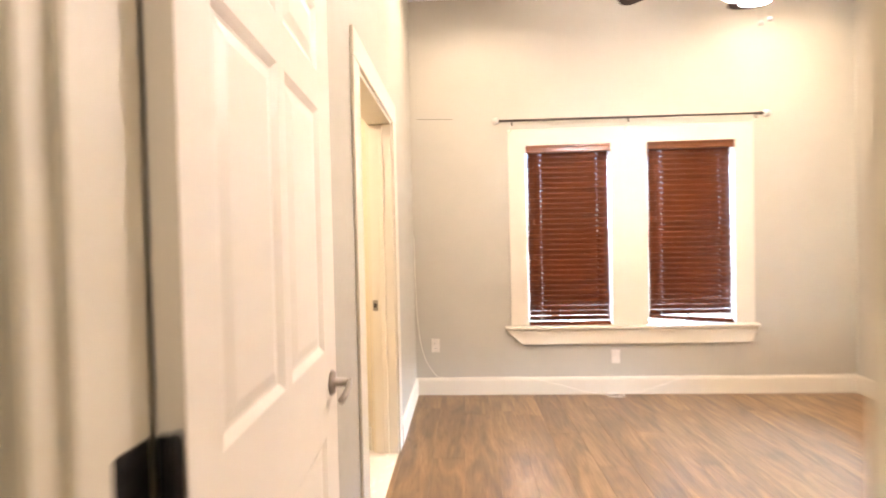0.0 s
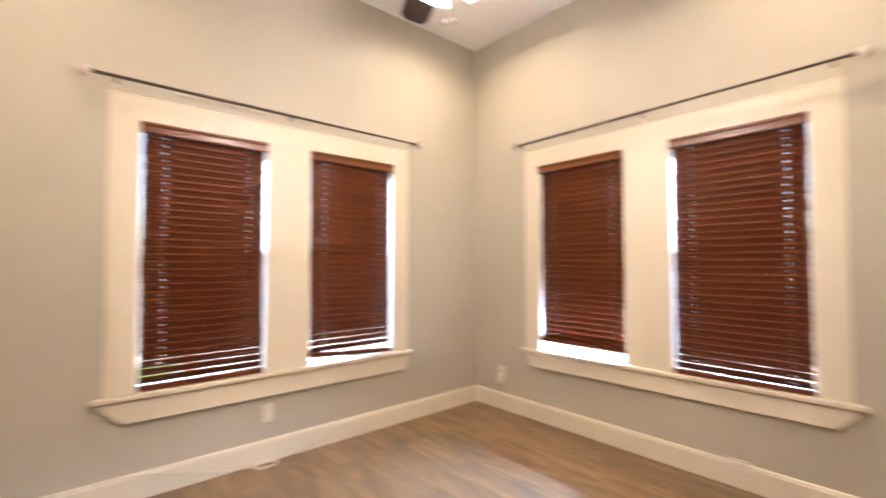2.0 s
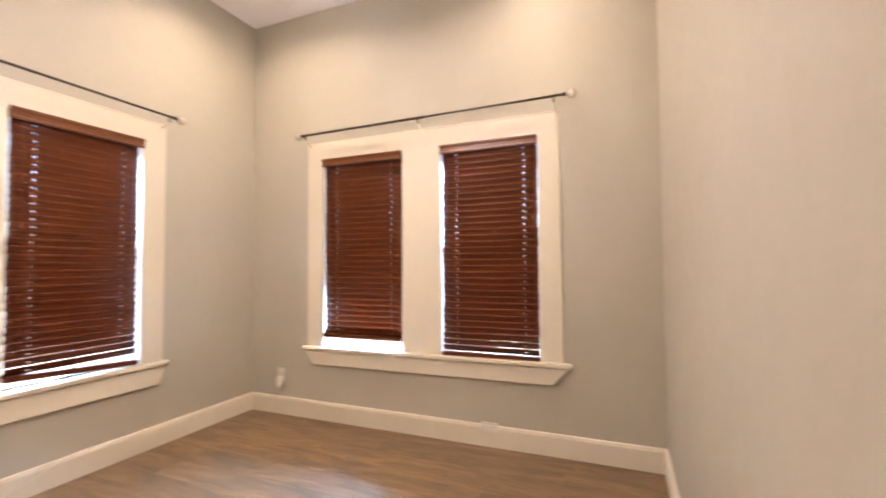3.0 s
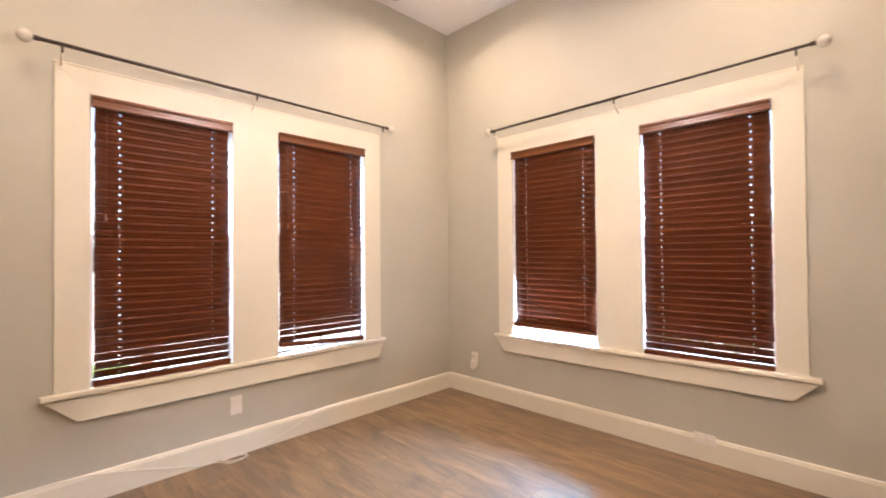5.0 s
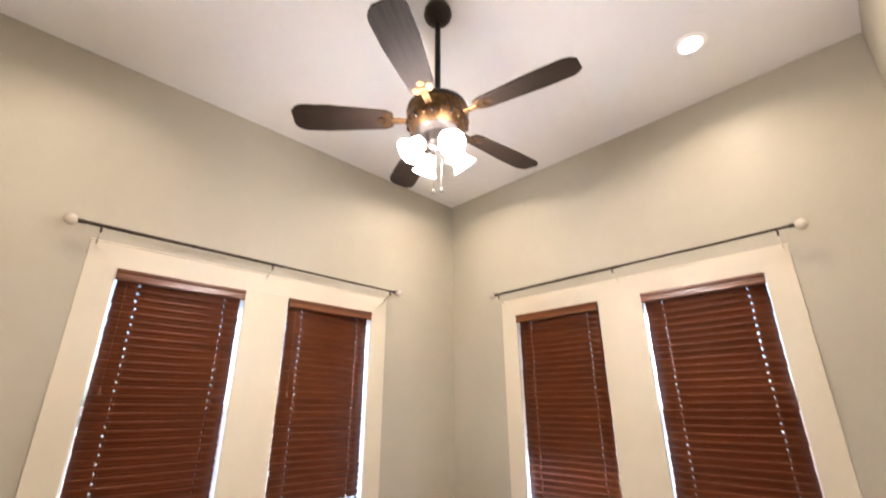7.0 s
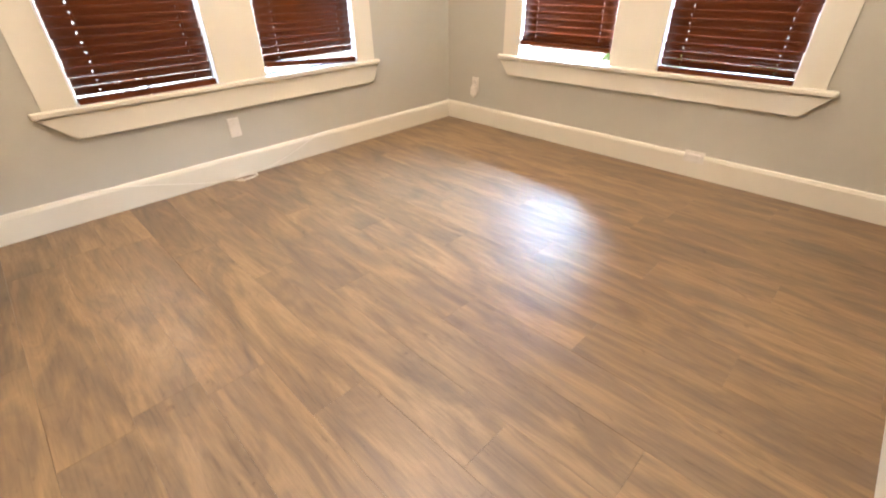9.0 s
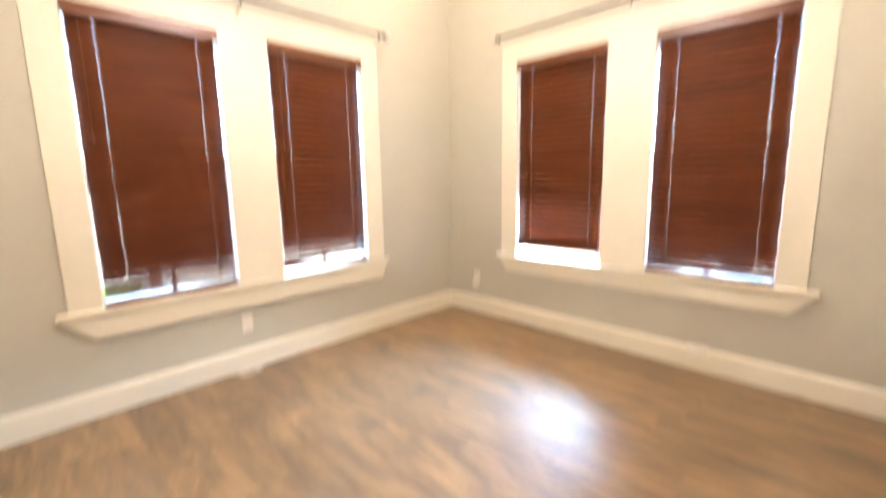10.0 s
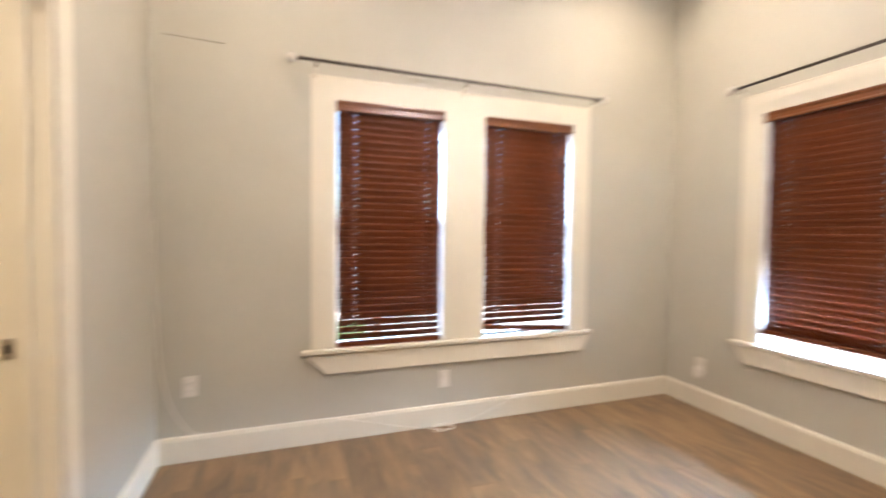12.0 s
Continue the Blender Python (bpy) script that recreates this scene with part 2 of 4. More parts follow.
# ---- mesh helpers ----
def add_box(bm, lo, hi, bevel=0.0, segs=1):
    m = Matrix.LocRotScale([(a + b) / 2 for a, b in zip(lo, hi)], None, [abs(b - a) for a, b in zip(lo, hi)])
    vs = bmesh.ops.create_cube(bm, size=1.0, matrix=m)["verts"]
    if bevel:
        es = {e for v in vs for e in v.link_edges}
        bmesh.ops.bevel(bm, geom=list(es), offset=bevel, segments=segs, profile=0.5, affect="EDGES")
    return bm


def box(lo, hi, bevel=0.0, segs=1):
    return add_box(bmesh.new(), lo, hi, bevel, segs)


def lathe(profile, segs=28, bm=None, m=None):
    """A turned shape about z from (radius, height) pairs."""
    bm = bm or bmesh.new()
    rings = []
    for r, z in profile:
        if r < 1e-5:
            rings.append([bm.verts.new((0, 0, z))])
        else:
            rings.append([bm.verts.new((r * math.cos(2 * math.pi * k / segs), r * math.sin(2 * math.pi * k / segs), z)) for k in range(segs)])
    for a, b in zip(rings, rings[1:]):
        for k in range(segs):
            j = (k + 1) % segs
            q = [a[k % len(a)], a[j % len(a)], b[j % len(b)], b[k % len(b)]]
            q = [v for i, v in enumerate(q) if v not in q[:i]]
            if len(q) > 2:
                bm.faces.new(q)
    for f in bm.faces:
        f.smooth = True
    bmesh.ops.recalc_face_normals(bm, faces=bm.faces[:])
    if m is not None:
        bmesh.ops.transform(bm, matrix=m, verts=bm.verts[:])
    return bm


def tube(points, r, segs=8, bm=None):
    """A round tube along a list of points."""
    bm = bm or bmesh.new()
    pts = [Vector(p) for p in points]
    rings, up = [], Vector((0, 0, 1))
    for i, p in enumerate(pts):
        d = (pts[min(i + 1, len(pts) - 1)] - pts[max(i - 1, 0)]).normalized()
        a = up if abs(d.dot(up)) < 0.95 else Vector((1, 0, 0))
        u = d.cross(a).normalized()
        v = d.cross(u)
        rings.append([bm.verts.new(p + r * (math.cos(2 * math.pi * k / segs) * u + math.sin(2 * math.pi * k / segs) * v)) for k in range(segs)])
    for a, b in zip(rings, rings[1:]):
        for k in range(segs):
            j = (k + 1) % segs
            bm.faces.new((a[k], a[j], b[j], b[k])).smooth = True
    bm.faces.new(rings[0])
    bm.faces.new(rings[-1])
    bmesh.ops.recalc_face_normals(bm, faces=bm.faces[:])
    return bm


def mesh_of(name, bm, material):
    me = bpy.data.meshes.new(name)
    bm.to_mesh(me)
    bm.free()
    me.materials.append(material)
    return me


def part(name, bm, material, parent=None, label="", m=None):
    ob = new(name, mesh_of(name, bm, material))
    if parent is not None:
        ob.parent = parent
    if m is not None:
        ob.matrix_basis = m
    if label:
        ob["label"] = label
    return ob


def thing(name, m, label, category, group="", kind=""):
    ob = new(name)
    ob.empty_display_size = 0.1
    ob.matrix_basis = m
    return tagged(ob, label, category, group, kind)


def structure(name, bm, material, label="", category=""):
    return tagged(part(name, bm, material), label, category, "", "structure")


def panel_wall(us, zs, holes, place):
    """A thick wall on a grid of stations, with holes cut right through. place(u, d, z) gives the point, d = 0 inside, 1 outside."""
    bm = bmesh.new()
    solid = {(i, k): not any(h[0] <= (us[i] + us[i + 1]) / 2 <= h[1] and h[2] <= (zs[k] + zs[k + 1]) / 2 <= h[3] for h in holes)
             for i in range(len(us) - 1) for k in range(len(zs) - 1)}
    made = {}

    def vert(i, d, k):
        key = (i, d, k)
        if key not in made:
            made[key] = bm.verts.new(place(us[i], d, zs[k]))
        return made[key]

    for (i, k), s in solid.items():
        if not s:
            continue
        for d in (0, 1):
            bm.faces.new([vert(i, d, k), vert(i + 1, d, k), vert(i + 1, d, k + 1), vert(i, d, k + 1)])
        for di, dk, a, b in ((-1, 0, (i, k), (i, k + 1)), (1, 0, (i + 1, k), (i + 1, k + 1)), (0, -1, (i, k), (i + 1, k)), (0, 1, (i, k + 1), (i + 1, k + 1))):
            if not solid.get((i + di, k + dk), False):
                bm.faces.new([vert(a[0], 0, a[1]), vert(b[0], 0, b[1]), vert(b[0], 1, b[1]), vert(a[0], 1, a[1])])
    bmesh.ops.recalc_face_normals(bm, faces=bm.faces[:])
    return bm


# ---- the shell ----
wz = [0.0, WIN_Z[0], WIN_Z[1], H + 0.1]
structure("wall_north", panel_wall([X0 - T, *WIN_A[0], *WIN_A[1], X1 + T], wz, [(*w, *WIN_Z) for w in WIN_A], lambda u, d, z: (u, Y1 + T * d, z)),
          WALL, "greige painted wall with two tall windows", "wall")
structure("wall_east", panel_wall([Y0 - T, *WIN_B[0], *WIN_B[1], Y1], wz, [(*w, *WIN_Z) for w in WIN_B], lambda u, d, z: (X1 + T * d, u, z)),
          WALL, "greige painted wall with two tall windows", "wall")
structure("wall_south", panel_wall([X0 - T, DOOR_S[0] - 0.018, DOOR_S[1] + 0.018, X1], [0.0, DOOR_H, H + 0.1], [(DOOR_S[0] - 0.018, DOOR_S[1] + 0.018, 0.0, DOOR_H)], lambda u, d, z: (u, Y0 - T * d, z)),
          WALL, "greige painted wall with the entry doorway", "wall")
structure("wall_west", panel_wall([Y0, DOOR_W[0] - 0.018, DOOR_W[1] + 0.018, Y1], [0.0, DOOR_H, H + 0.1], [(DOOR_W[0] - 0.018, DOOR_W[1] + 0.018, 0.0, DOOR_H)], lambda u, d, z: (X0 - T * d, u, z)),
          WALL, "greige painted wall with a cased doorway", "wall")
structure("ceiling", box((X0 + 0.001, Y0 + 0.001, H), (X1 - 0.001, Y1 - 0.001, H + 0.09)), CEIL, "smooth white painted ceiling", "ceiling")

# adjoining small room behind the west doorway
AX0, AY0, AY1, AH = -5.2, -2.6, -0.990, 2.5
structure("wall_closet_north", box((AX0, AY1, 0), (X0 - T - 0.002, AY1 + 0.1, AH)), WALL_BACK, "cream painted wall of the adjoining room", "wall")
structure("wall_closet_west", box((AX0 - 0.1, AY0 - 0.1, 0), (AX0, AY1 + 0.1, AH)), WALL_BACK, "cream painted wall of the adjoining room", "wall")
structure("wall_closet_south", box((AX0, AY0 - 0.1, 0), (X0 - T - 0.002, AY0, AH)), WALL_BACK, "cream painted wall of the adjoining room", "wall")
structure("wall_closet_east", panel_wall([AY0, DOOR_W[0] - 0.018, DOOR_W[1] + 0.018, AY1], [0.0, DOOR_H, AH], [(DOOR_W[0] - 0.018, DOOR_W[1] + 0.018, 0.0, DOOR_H)], lambda u, d, z: (X0 - T - 0.012 + 0.010 * d, u, z)),
          WALL_BACK, "cream painted wall of the adjoining room", "wall")
structure("ceiling_closet", box((AX0 - 0.1, AY0 - 0.1, AH), (X0 - T - 0.002, AY1 + 0.1, AH + 0.08)), CEIL, "white ceiling of the adjoining room", "ceiling")
structure("floor_closet", box((AX0 - 0.1, AY0 - 0.1, -0.06), (X0 + 0.001, AY1 + 0.1, 0.0)), TILE, "pale tiled floor of the adjoining room", "floor")
structure("baseboard_closet", box((AX0, AY1 - 0.016, 0.006), (X0 - T - 0.03, AY1, 0.15), 0.004), TRIM, "cream painted baseboard", "baseboard")

# hall behind the entry doorway
HX0, HX1, HY0 = -4.1, -2.2, -5.4
structure("wall_hall_west", box((HX0 - 0.1, HY0, 0), (HX0, Y0 - T - 0.002, 2.7)), WALL_BACK, "cream painted hall wall", "wall")
structure("wall_hall_east", box((HX1, HY0, 0), (HX1 + 0.1, Y0 - T - 0.002, 2.7)), WALL_BACK, "cream painted hall wall", "wall")
structure("wall_hall_south", box((HX0 - 0.1, HY0 - 0.1, 0), (HX1 + 0.1, HY0, 2.7)), WALL_BACK, "cream painted hall wall", "wall")
structure("ceiling_hall", box((HX0 - 0.1, HY0 - 0.1, 2.7), (HX1 + 0.1, Y0 - T - 0.002, 2.78)), CEIL, "white hall ceiling", "ceiling")
structure("floor_hall", box((HX0 - 0.1, HY0 - 0.1, -0.06), (HX1 + 0.1, Y0 - T, 0.0)), PLANK, "weathered oak plank floor of the hall", "floor")


# ---- trim ----
def moulded_board(length, height, depth):
    """A baseboard: flat face, small eased bead along the top. Runs along x, back at y = 0, room towards -y."""
    prof = [(0, 0), (-depth, 0), (-depth, height - 0.020), (-depth + 0.003, height - 0.012), (-depth + 0.005, height - 0.004), (-depth + 0.010, height), (0, height)]
    bm = bmesh.new()
    a = [bm.verts.new((0, y, z)) for y, z in prof]
    b = [bm.verts.new((length, y, z)) for y, z in prof]
    for i in range(len(prof)):
        j = (i + 1) % len(prof)
        bm.faces.new((a[i], a[j], b[j], b[i]))
    bm.faces.new(a)
    bm.faces.new(b)
    bmesh.ops.recalc_face_normals(bm, faces=bm.faces[:])
    return bm


BASE_H, BASE_D = 0.142, 0.018
CASE = 0.105


def baseboard(name, x, y, turn, length):
    ob = structure(name, moulded_board(length, BASE_H, BASE_D), TRIM, "cream painted baseboard along the greige wall", "baseboard")
    ob.matrix_basis = pose(x, y, 0.002, 0, 0, turn)
    return ob


baseboard("baseboard_north", X0 + 0.001, Y1, 0, X1 - X0 - 0.002)
baseboard("baseboard_east", X1, Y1 - BASE_D, -90, Y1 - Y0 - BASE_D - 0.002)
baseboard("baseboard_south", X1 - BASE_D, Y0, 180, X1 - BASE_D - DOOR_S[1] - CASE)
baseboard("baseboard_west_n", X0, DOOR_W[1] + CASE, 90, Y1 - BASE_D - DOOR_W[1] - CASE)
baseboard("baseboard_west_s", X0, Y0 + 0.05, 90, DOOR_W[0] - CASE - Y0 - 0.05)


def prism(pts, y0, y1, bevel=0.0):
    """A flat board with the outline pts in x and z, from y0 to y1."""
    bm = bmesh.new()
    f = [bm.verts.new((x, y0, z)) for x, z in pts]
    k = [bm.verts.new((x, y1, z)) for x, z in pts]
    bm.faces.new(f)
    bm.faces.new(k)
    for i in range(len(pts)):
        j = (i + 1) % len(pts)
        bm.faces.new((f[i], f[j], k[j], k[i]))
    bmesh.ops.recalc_face_normals(bm, faces=bm.faces[:])
    if bevel:
        bmesh.ops.bevel(bm, geom=bm.edges[:], offset=bevel, segments=1, affect="EDGES")
    return bm


def window_trim(name, opens, lo, hi, m, apron, rise=0.0, ends=(0.052, 0.045)):
    """Flat casing round a pair of windows: sides, broad mullion, head with a thin cap, stool and a bevelled apron. Along x, wall face y = 0, room -y."""
    d = 0.010
    t = thing(name, m, "cream painted flat casing round a pair of windows", "window trim", "", "structure")
    z0, z1, zt = WIN_Z[0] + 0.002, WIN_Z[1], 2.212
    i0, i1 = opens[0][0], opens[1][1]
    part("casing", prism([(lo, z0), (i0, z0), (i0, z1 - 0.0001), (lo, zt - 0.0001)], -d, 0, 0.0004), TRIM, t)
    part("casing", prism([(opens[0][1], z0), (opens[1][0], z0), (opens[1][0], z1 - 0.0005), (opens[0][1], z1 - 0.0001)], -d, 0, 0.0004), TRIM, t)
    part("casing", prism([(i1, z0), (hi, z0), (hi, zt - 0.0005), (i1, z1 - 0.0001)], -d, 0, 0.0004), TRIM, t)
    part("head_casing", prism([(i0, z1), (i1, z1), (hi, zt), (lo, zt)], -d, 0, 0.0004), TRIM, t)
    part("cap", box((lo - 0.003, -d - 0.003, zt + 0.0002), (hi + 0.003, 0, zt + 0.009), 0.002, 2), TRIM, t)
    lean = pose(lo, 0, WIN_Z[0], 0, -rise, 0) @ pose(-lo, 0, -WIN_Z[0])      # the stool may run a little out of level
    part("stool", box((lo - ends[0], -0.042, WIN_Z[0] - 0.028), (hi + ends[1], -0.0005, WIN_Z[0] + 0.0005), 0.008, 3), TRIM, t, "", lean)
    for a, b in opens:
        part("stool_ledge", box((a + 0.001, 0.001, WIN_Z[0] - 0.020), (b - 0.001, 0.054, WIN_Z[0] + 0.001), 0.001), TRIM, t)
    za, zb = WIN_Z[0] - 0.033, apron[0]
    bm = prism([(lo - ends[0] + 0.014, za), (hi + ends[1] - 0.014, za), (hi - apron[2], zb), (lo + apron[1], zb)], -0.024, 0, 0.002)
    part("apron", bm, TRIM, t, "", lean)
    return t


EAST = pose(X1, 0, 0, 0, 0, -90)             # x of the trim runs towards -y on the east wall
opens_b = [(-b, -a) for a, b in reversed(WIN_B)]
window_trim("trim_north", WIN_A, -2.784, -0.805, pose(0, Y1, 0), (0.424, 0.088, 0.030), 0.0, (0.052, 0.030))
window_trim("trim_east", opens_b, 0.597, 2.607, EAST, (0.436, 0.060, 0.066), 0.48, (0.034, 0.055))


def window_unit(name, a, b, m):
    """A double-hung window in its opening: frame, upper sash outside, lower sash inside, a centre bar in each, four panes."""
    w = thing(name, m, "white double-hung window with a centre bar in each sash", "window", "", "structure")
    z0, z1 = WIN_Z
    y0, y1 = 0.052, T
    fr = box((a, y0, z0), (a + 0.004, y1, z1))
    add_box(fr, (b - 0.004, y0, z0), (b, y1, z1))
    add_box(fr, (a + 0.004, y0, z1 - 0.012), (b - 0.004, y1, z1))
    add_box(fr, (a + 0.004, T * 0.6 + 0.002, z0), (b - 0.004, y1, z0 + 0.004))
    part("window_frame", fr, SASH, w)
    ln = box((a - 0.0005, 0.0005, z0 + 0.001), (a + 0.003, y0 - 0.0005, z1 - 0.0005))
    add_box(ln, (b - 0.003, 0.0005, z0 + 0.001), (b + 0.0005, y0 - 0.0005, z1 - 0.0005))
    add_box(ln, (a + 0.003, 0.0005, z1 - 0.003), (b - 0.003, y0 - 0.0005, z1 + 0.0005))
    part("jamb_liner", ln, SASH, w)
    mid = 1.36
    for nm, lo, hi, y, st, foot in (("upper_sash", mid - 0.03, z1 - 0.013, 0.094, 0.009, 0.036), ("lower_sash", z0 + 0.0015, mid + 0.012, 0.068, 0.012, 0.014)):
        aa, bb = a + 0.0045, b - 0.0045
        s = box((aa, y - 0.012, lo), (aa + st, y + 0.012, hi), 0.002)
        add_box(s, (bb - st, y - 0.012, lo), (bb, y + 0.012, hi), 0.002)
        add_box(s, (aa + st, y - 0.012, lo), (bb - st, y + 0.012, lo + foot), 0.002)
        add_box(s, (aa + st, y - 0.012, hi - 0.03), (bb - st, y + 0.012, hi), 0.002)
        sash = part(nm, s, SASH, w)
        c = (aa + bb) / 2
        part("centre_bar", box((c - 0.011, y - 0.010, lo + foot), (c + 0.011, y + 0.010, hi - 0.03), 0.002), SASH, sash)
        for p, q in ((aa + st, c - 0.011), (c + 0.011, bb - st)):
            g = part("pane", box((p, y - 0.002, lo + foot), (q, y + 0.002, hi - 0.03)), GLASS, sash)
            g.visible_shadow = False
    return w


window_unit("window_1", *WIN_A[0], pose(0, Y1, 0))
window_unit("window_2", *WIN_A[1], pose(0, Y1, 0))
window_unit("window_3", *opens_b[0], EAST)
window_unit("window_4", *opens_b[1], EAST)


def door_trim(name, a, b, m, back=True, end=CASE):
    """Jambs, stops and flat casing of a doorway along x; wall face y = 0, room -y, wall going to y = T."""
    t = thing(name, m, "cream painted jambs and flat casing of a doorway", "door frame", "", "structure")
    sides = [(-0.014, 0.0)] + ([(T, T + 0.020)] if back else [])
    for y0, y1 in sides:
        part("casing", box((a - CASE, y0, 0.003), (a - 0.001, y1, DOOR_H + 0.001), 0.003), TRIM, t)
        part("casing", box((b + 0.001, y0, 0.003), (b + (end if y0 < 0 else CASE), y1, DOOR_H + 0.001), 0.003), TRIM, t)
        part("head_casing", box((a - CASE, y0 - (0.001 if y0 < 0 else 0), DOOR_H + 0.002), (b + (end if y0 < 0 else CASE), y1, DOOR_H + CASE + 0.015), 0.003), TRIM, t)
    part("jamb", box((a, -0.001, 0.003), (a + 0.018, T + 0.001, DOOR_H - 0.001), 0.001), TRIM, t)
    part("jamb", box((b - 0.018, -0.001, 0.003), (b, T + 0.001, DOOR_H - 0.001), 0.001), TRIM, t)
    part("head_jamb", box((a + 0.018, -0.001, DOOR_H - 0.018), (b - 0.018, T + 0.001, DOOR_H), 0.001), TRIM, t)
    return t


WESTM = pose(X0, 0, 0, 0, 0, 90)             # x of the trim runs towards +y on the west wall, its depth towards -x
frame_w = door_trim("door_frame_west", DOOR_W[0] - 0.018, DOOR_W[1] + 0.018, WESTM, True)
for lo, hi in (((DOOR_W[1] - 0.012, 0.055, 0.006), (DOOR_W[1] + 0.001, 0.085, DOOR_H - 0.02)), ((DOOR_W[0] - 0.001, 0.055, 0.006), (DOOR_W[0] + 0.012, 0.085, DOOR_H - 0.02))):
    part("door_stop", box(lo, hi, 0.002), TRIM, frame_w)
strike = part("strike_plate", box((DOOR_W[1] - 0.003, 0.104, 0.885), (DOOR_W[1] + 0.0005, 0.136, 0.950), 0.001), NICKEL, frame_w, "satin nickel strike plate")
# no hole is cut: a near-black block gives the shade inside it
part("latch_hole", box((DOOR_W[1] - 0.0045, 0.112, 0.905), (DOOR_W[1] - 0.0028, 0.128, 0.930)), SLOT, strike)
SOUTHM = pose(0, Y0, 0, 0, 0, 180)
frame_s = door_trim("door_frame_south", -DOOR_S[1] - 0.018, -DOOR_S[0] + 0.018, SOUTHM, True, 0.046)
for z in (0.25, 1.03, 1.81):
    part("hinge_leaf", box((-DOOR_S[0] - 0.0022, 0.004, z - 0.048), (-DOOR_S[0] + 0.001, 0.066, z + 0.048), 0.0008), HINGE, frame_s, "black steel hinge leaf")
for lo, hi in (((-DOOR_S[0] - 0.012, 0.068, 0.011), (-DOOR_S[0] + 0.001, 0.110, DOOR_H - 0.032)), ((-DOOR_S[1] - 0.001, 0.068, 0.011), (-DOOR_S[1] + 0.012, 0.110, DOOR_H - 0.032)),
               ((-DOOR_S[1], 0.068, DOOR_H - 0.031), (-DOOR_S[0], 0.110, DOOR_H - 0.017))):
    part("door_stop", box(lo, hi, 0.002), TRIM, frame_s)
part("threshold", box((-DOOR_S[1], 0.0, 0.001), (-DOOR_S[0], T, 0.010), 0.003), TRIM, frame_s)


# ---- the six-panel entry door ----
def six_panel_door():
    """Leaf along +y from the hinge, face towards +x at x = 0, 35 mm thick; panels sunk with sloped edges and a raised field."""
    W, Z0, Z1, D = 0.752, 0.012, 2.028, 0.035
    us = [0.0, 0.085, 0.335, 0.375, 0.628, W]
    zs = [Z0, 0.245, 0.790, 1.015, 1.650, 1.745, 1.915, Z1]
    sunk = {(i, k) for i in (1, 3) for k in (1, 3, 5)}
    bm = bmesh.new()
    for side, x in ((1, 0.0), (-1, -D)):
        g = {(i, k): bm.verts.new((x, u, z)) for i, u in enumerate(us) for k, z in enumerate(zs)}
        for i in range(len(us) - 1):
            for k in range(len(zs) - 1):
                ring = [g[i, k], g[i + 1, k], g[i + 1, k + 1], g[i, k + 1]]
                if (i, k) not in sunk:
                    bm.faces.new(ring)
                    continue
                prev = ring
                cx, cz = (us[i] + us[i + 1]) / 2, (zs[k] + zs[k + 1]) / 2
                hw, hz = (us[i + 1] - us[i]) / 2, (zs[k + 1] - zs[k]) / 2
                for inset, dep in ((0.010, 0.0045), (0.018, 0.0085), (0.026, 0.0085), (0.050, 0.003)):
                    nxt = [bm.verts.new((x - side * dep, cx + sx * (hw - inset), cz + sz * (hz - inset))) for sx, sz in ((-1, -1), (1, -1), (1, 1), (-1, 1))]
                    for q in range(4):
                        r = (q + 1) % 4
                        bm.faces.new((prev[q], prev[r], nxt[r], nxt[q]))
                    prev = nxt
                bm.faces.new(prev)
    for lo, hi in (((-D, 0, Z0), (0, 0, Z1)), ((-D, W, Z0), (0, W, Z1))):
        bm.faces.new([bm.verts.new(p) for p in ((lo[0], lo[1], Z0), (hi[0], lo[1], Z0), (hi[0], lo[1], Z1), (lo[0], lo[1], Z1))])
    for z in (Z0, Z1):
        bm.faces.new([bm.verts.new(p) for p in ((-D, 0, z), (0, 0, z), (0, W, z), (-D, W, z))])
    bmesh.ops.remove_doubles(bm, verts=bm.verts[:], dist=1e-5)
    bmesh.ops.recalc_face_normals(bm, faces=bm.faces[:])
    return bm


door = thing("door_1", pose(-3.497, Y0 + 0.007, 0, 0, 0, 3.8), "cream six-panel door standing open against the wall", "door", "", "structure")
part("leaf", six_panel_door(), DOORP, door)
hb = lathe([(0.0, 0.0), (0.033, 0.0), (0.033, 0.006), (0.029, 0.011), (0.012, 0.012), (0.0105, 0.05), (0.012, 0.056), (0.0, 0.058)], 24,
           m=pose(0, 0, 0, 0, 90, 0))
handle = part("handle", hb, NICKEL, door, "satin nickel lever handle", pose(0.0, 0.690, 0.915))
lever = tube([(0.050, 0.0, 0.0), (0.054, -0.02, -0.001), (0.056, -0.05, -0.004), (0.055, -0.085, -0.010), (0.050, -0.108, -0.014)], 0.0085, 10)
part("lever", lever, NICKEL, handle)
for z in (0.25, 1.03, 1.81):
    hg = lathe([(0.0, -0.055), (0.0055, -0.053), (0.0085, -0.048), (0.0085, 0.048), (0.0055, 0.053), (0.0, 0.055)], 14, m=pose(-0.006, -0.012, 0))
    add_box(hg, (-0.034, -0.0025, -0.048), (-0.004, -0.0002, 0.048), 0.0008)
    part("hinge", hg, HINGE, door, "black steel hinge", pose(0, 0, z))


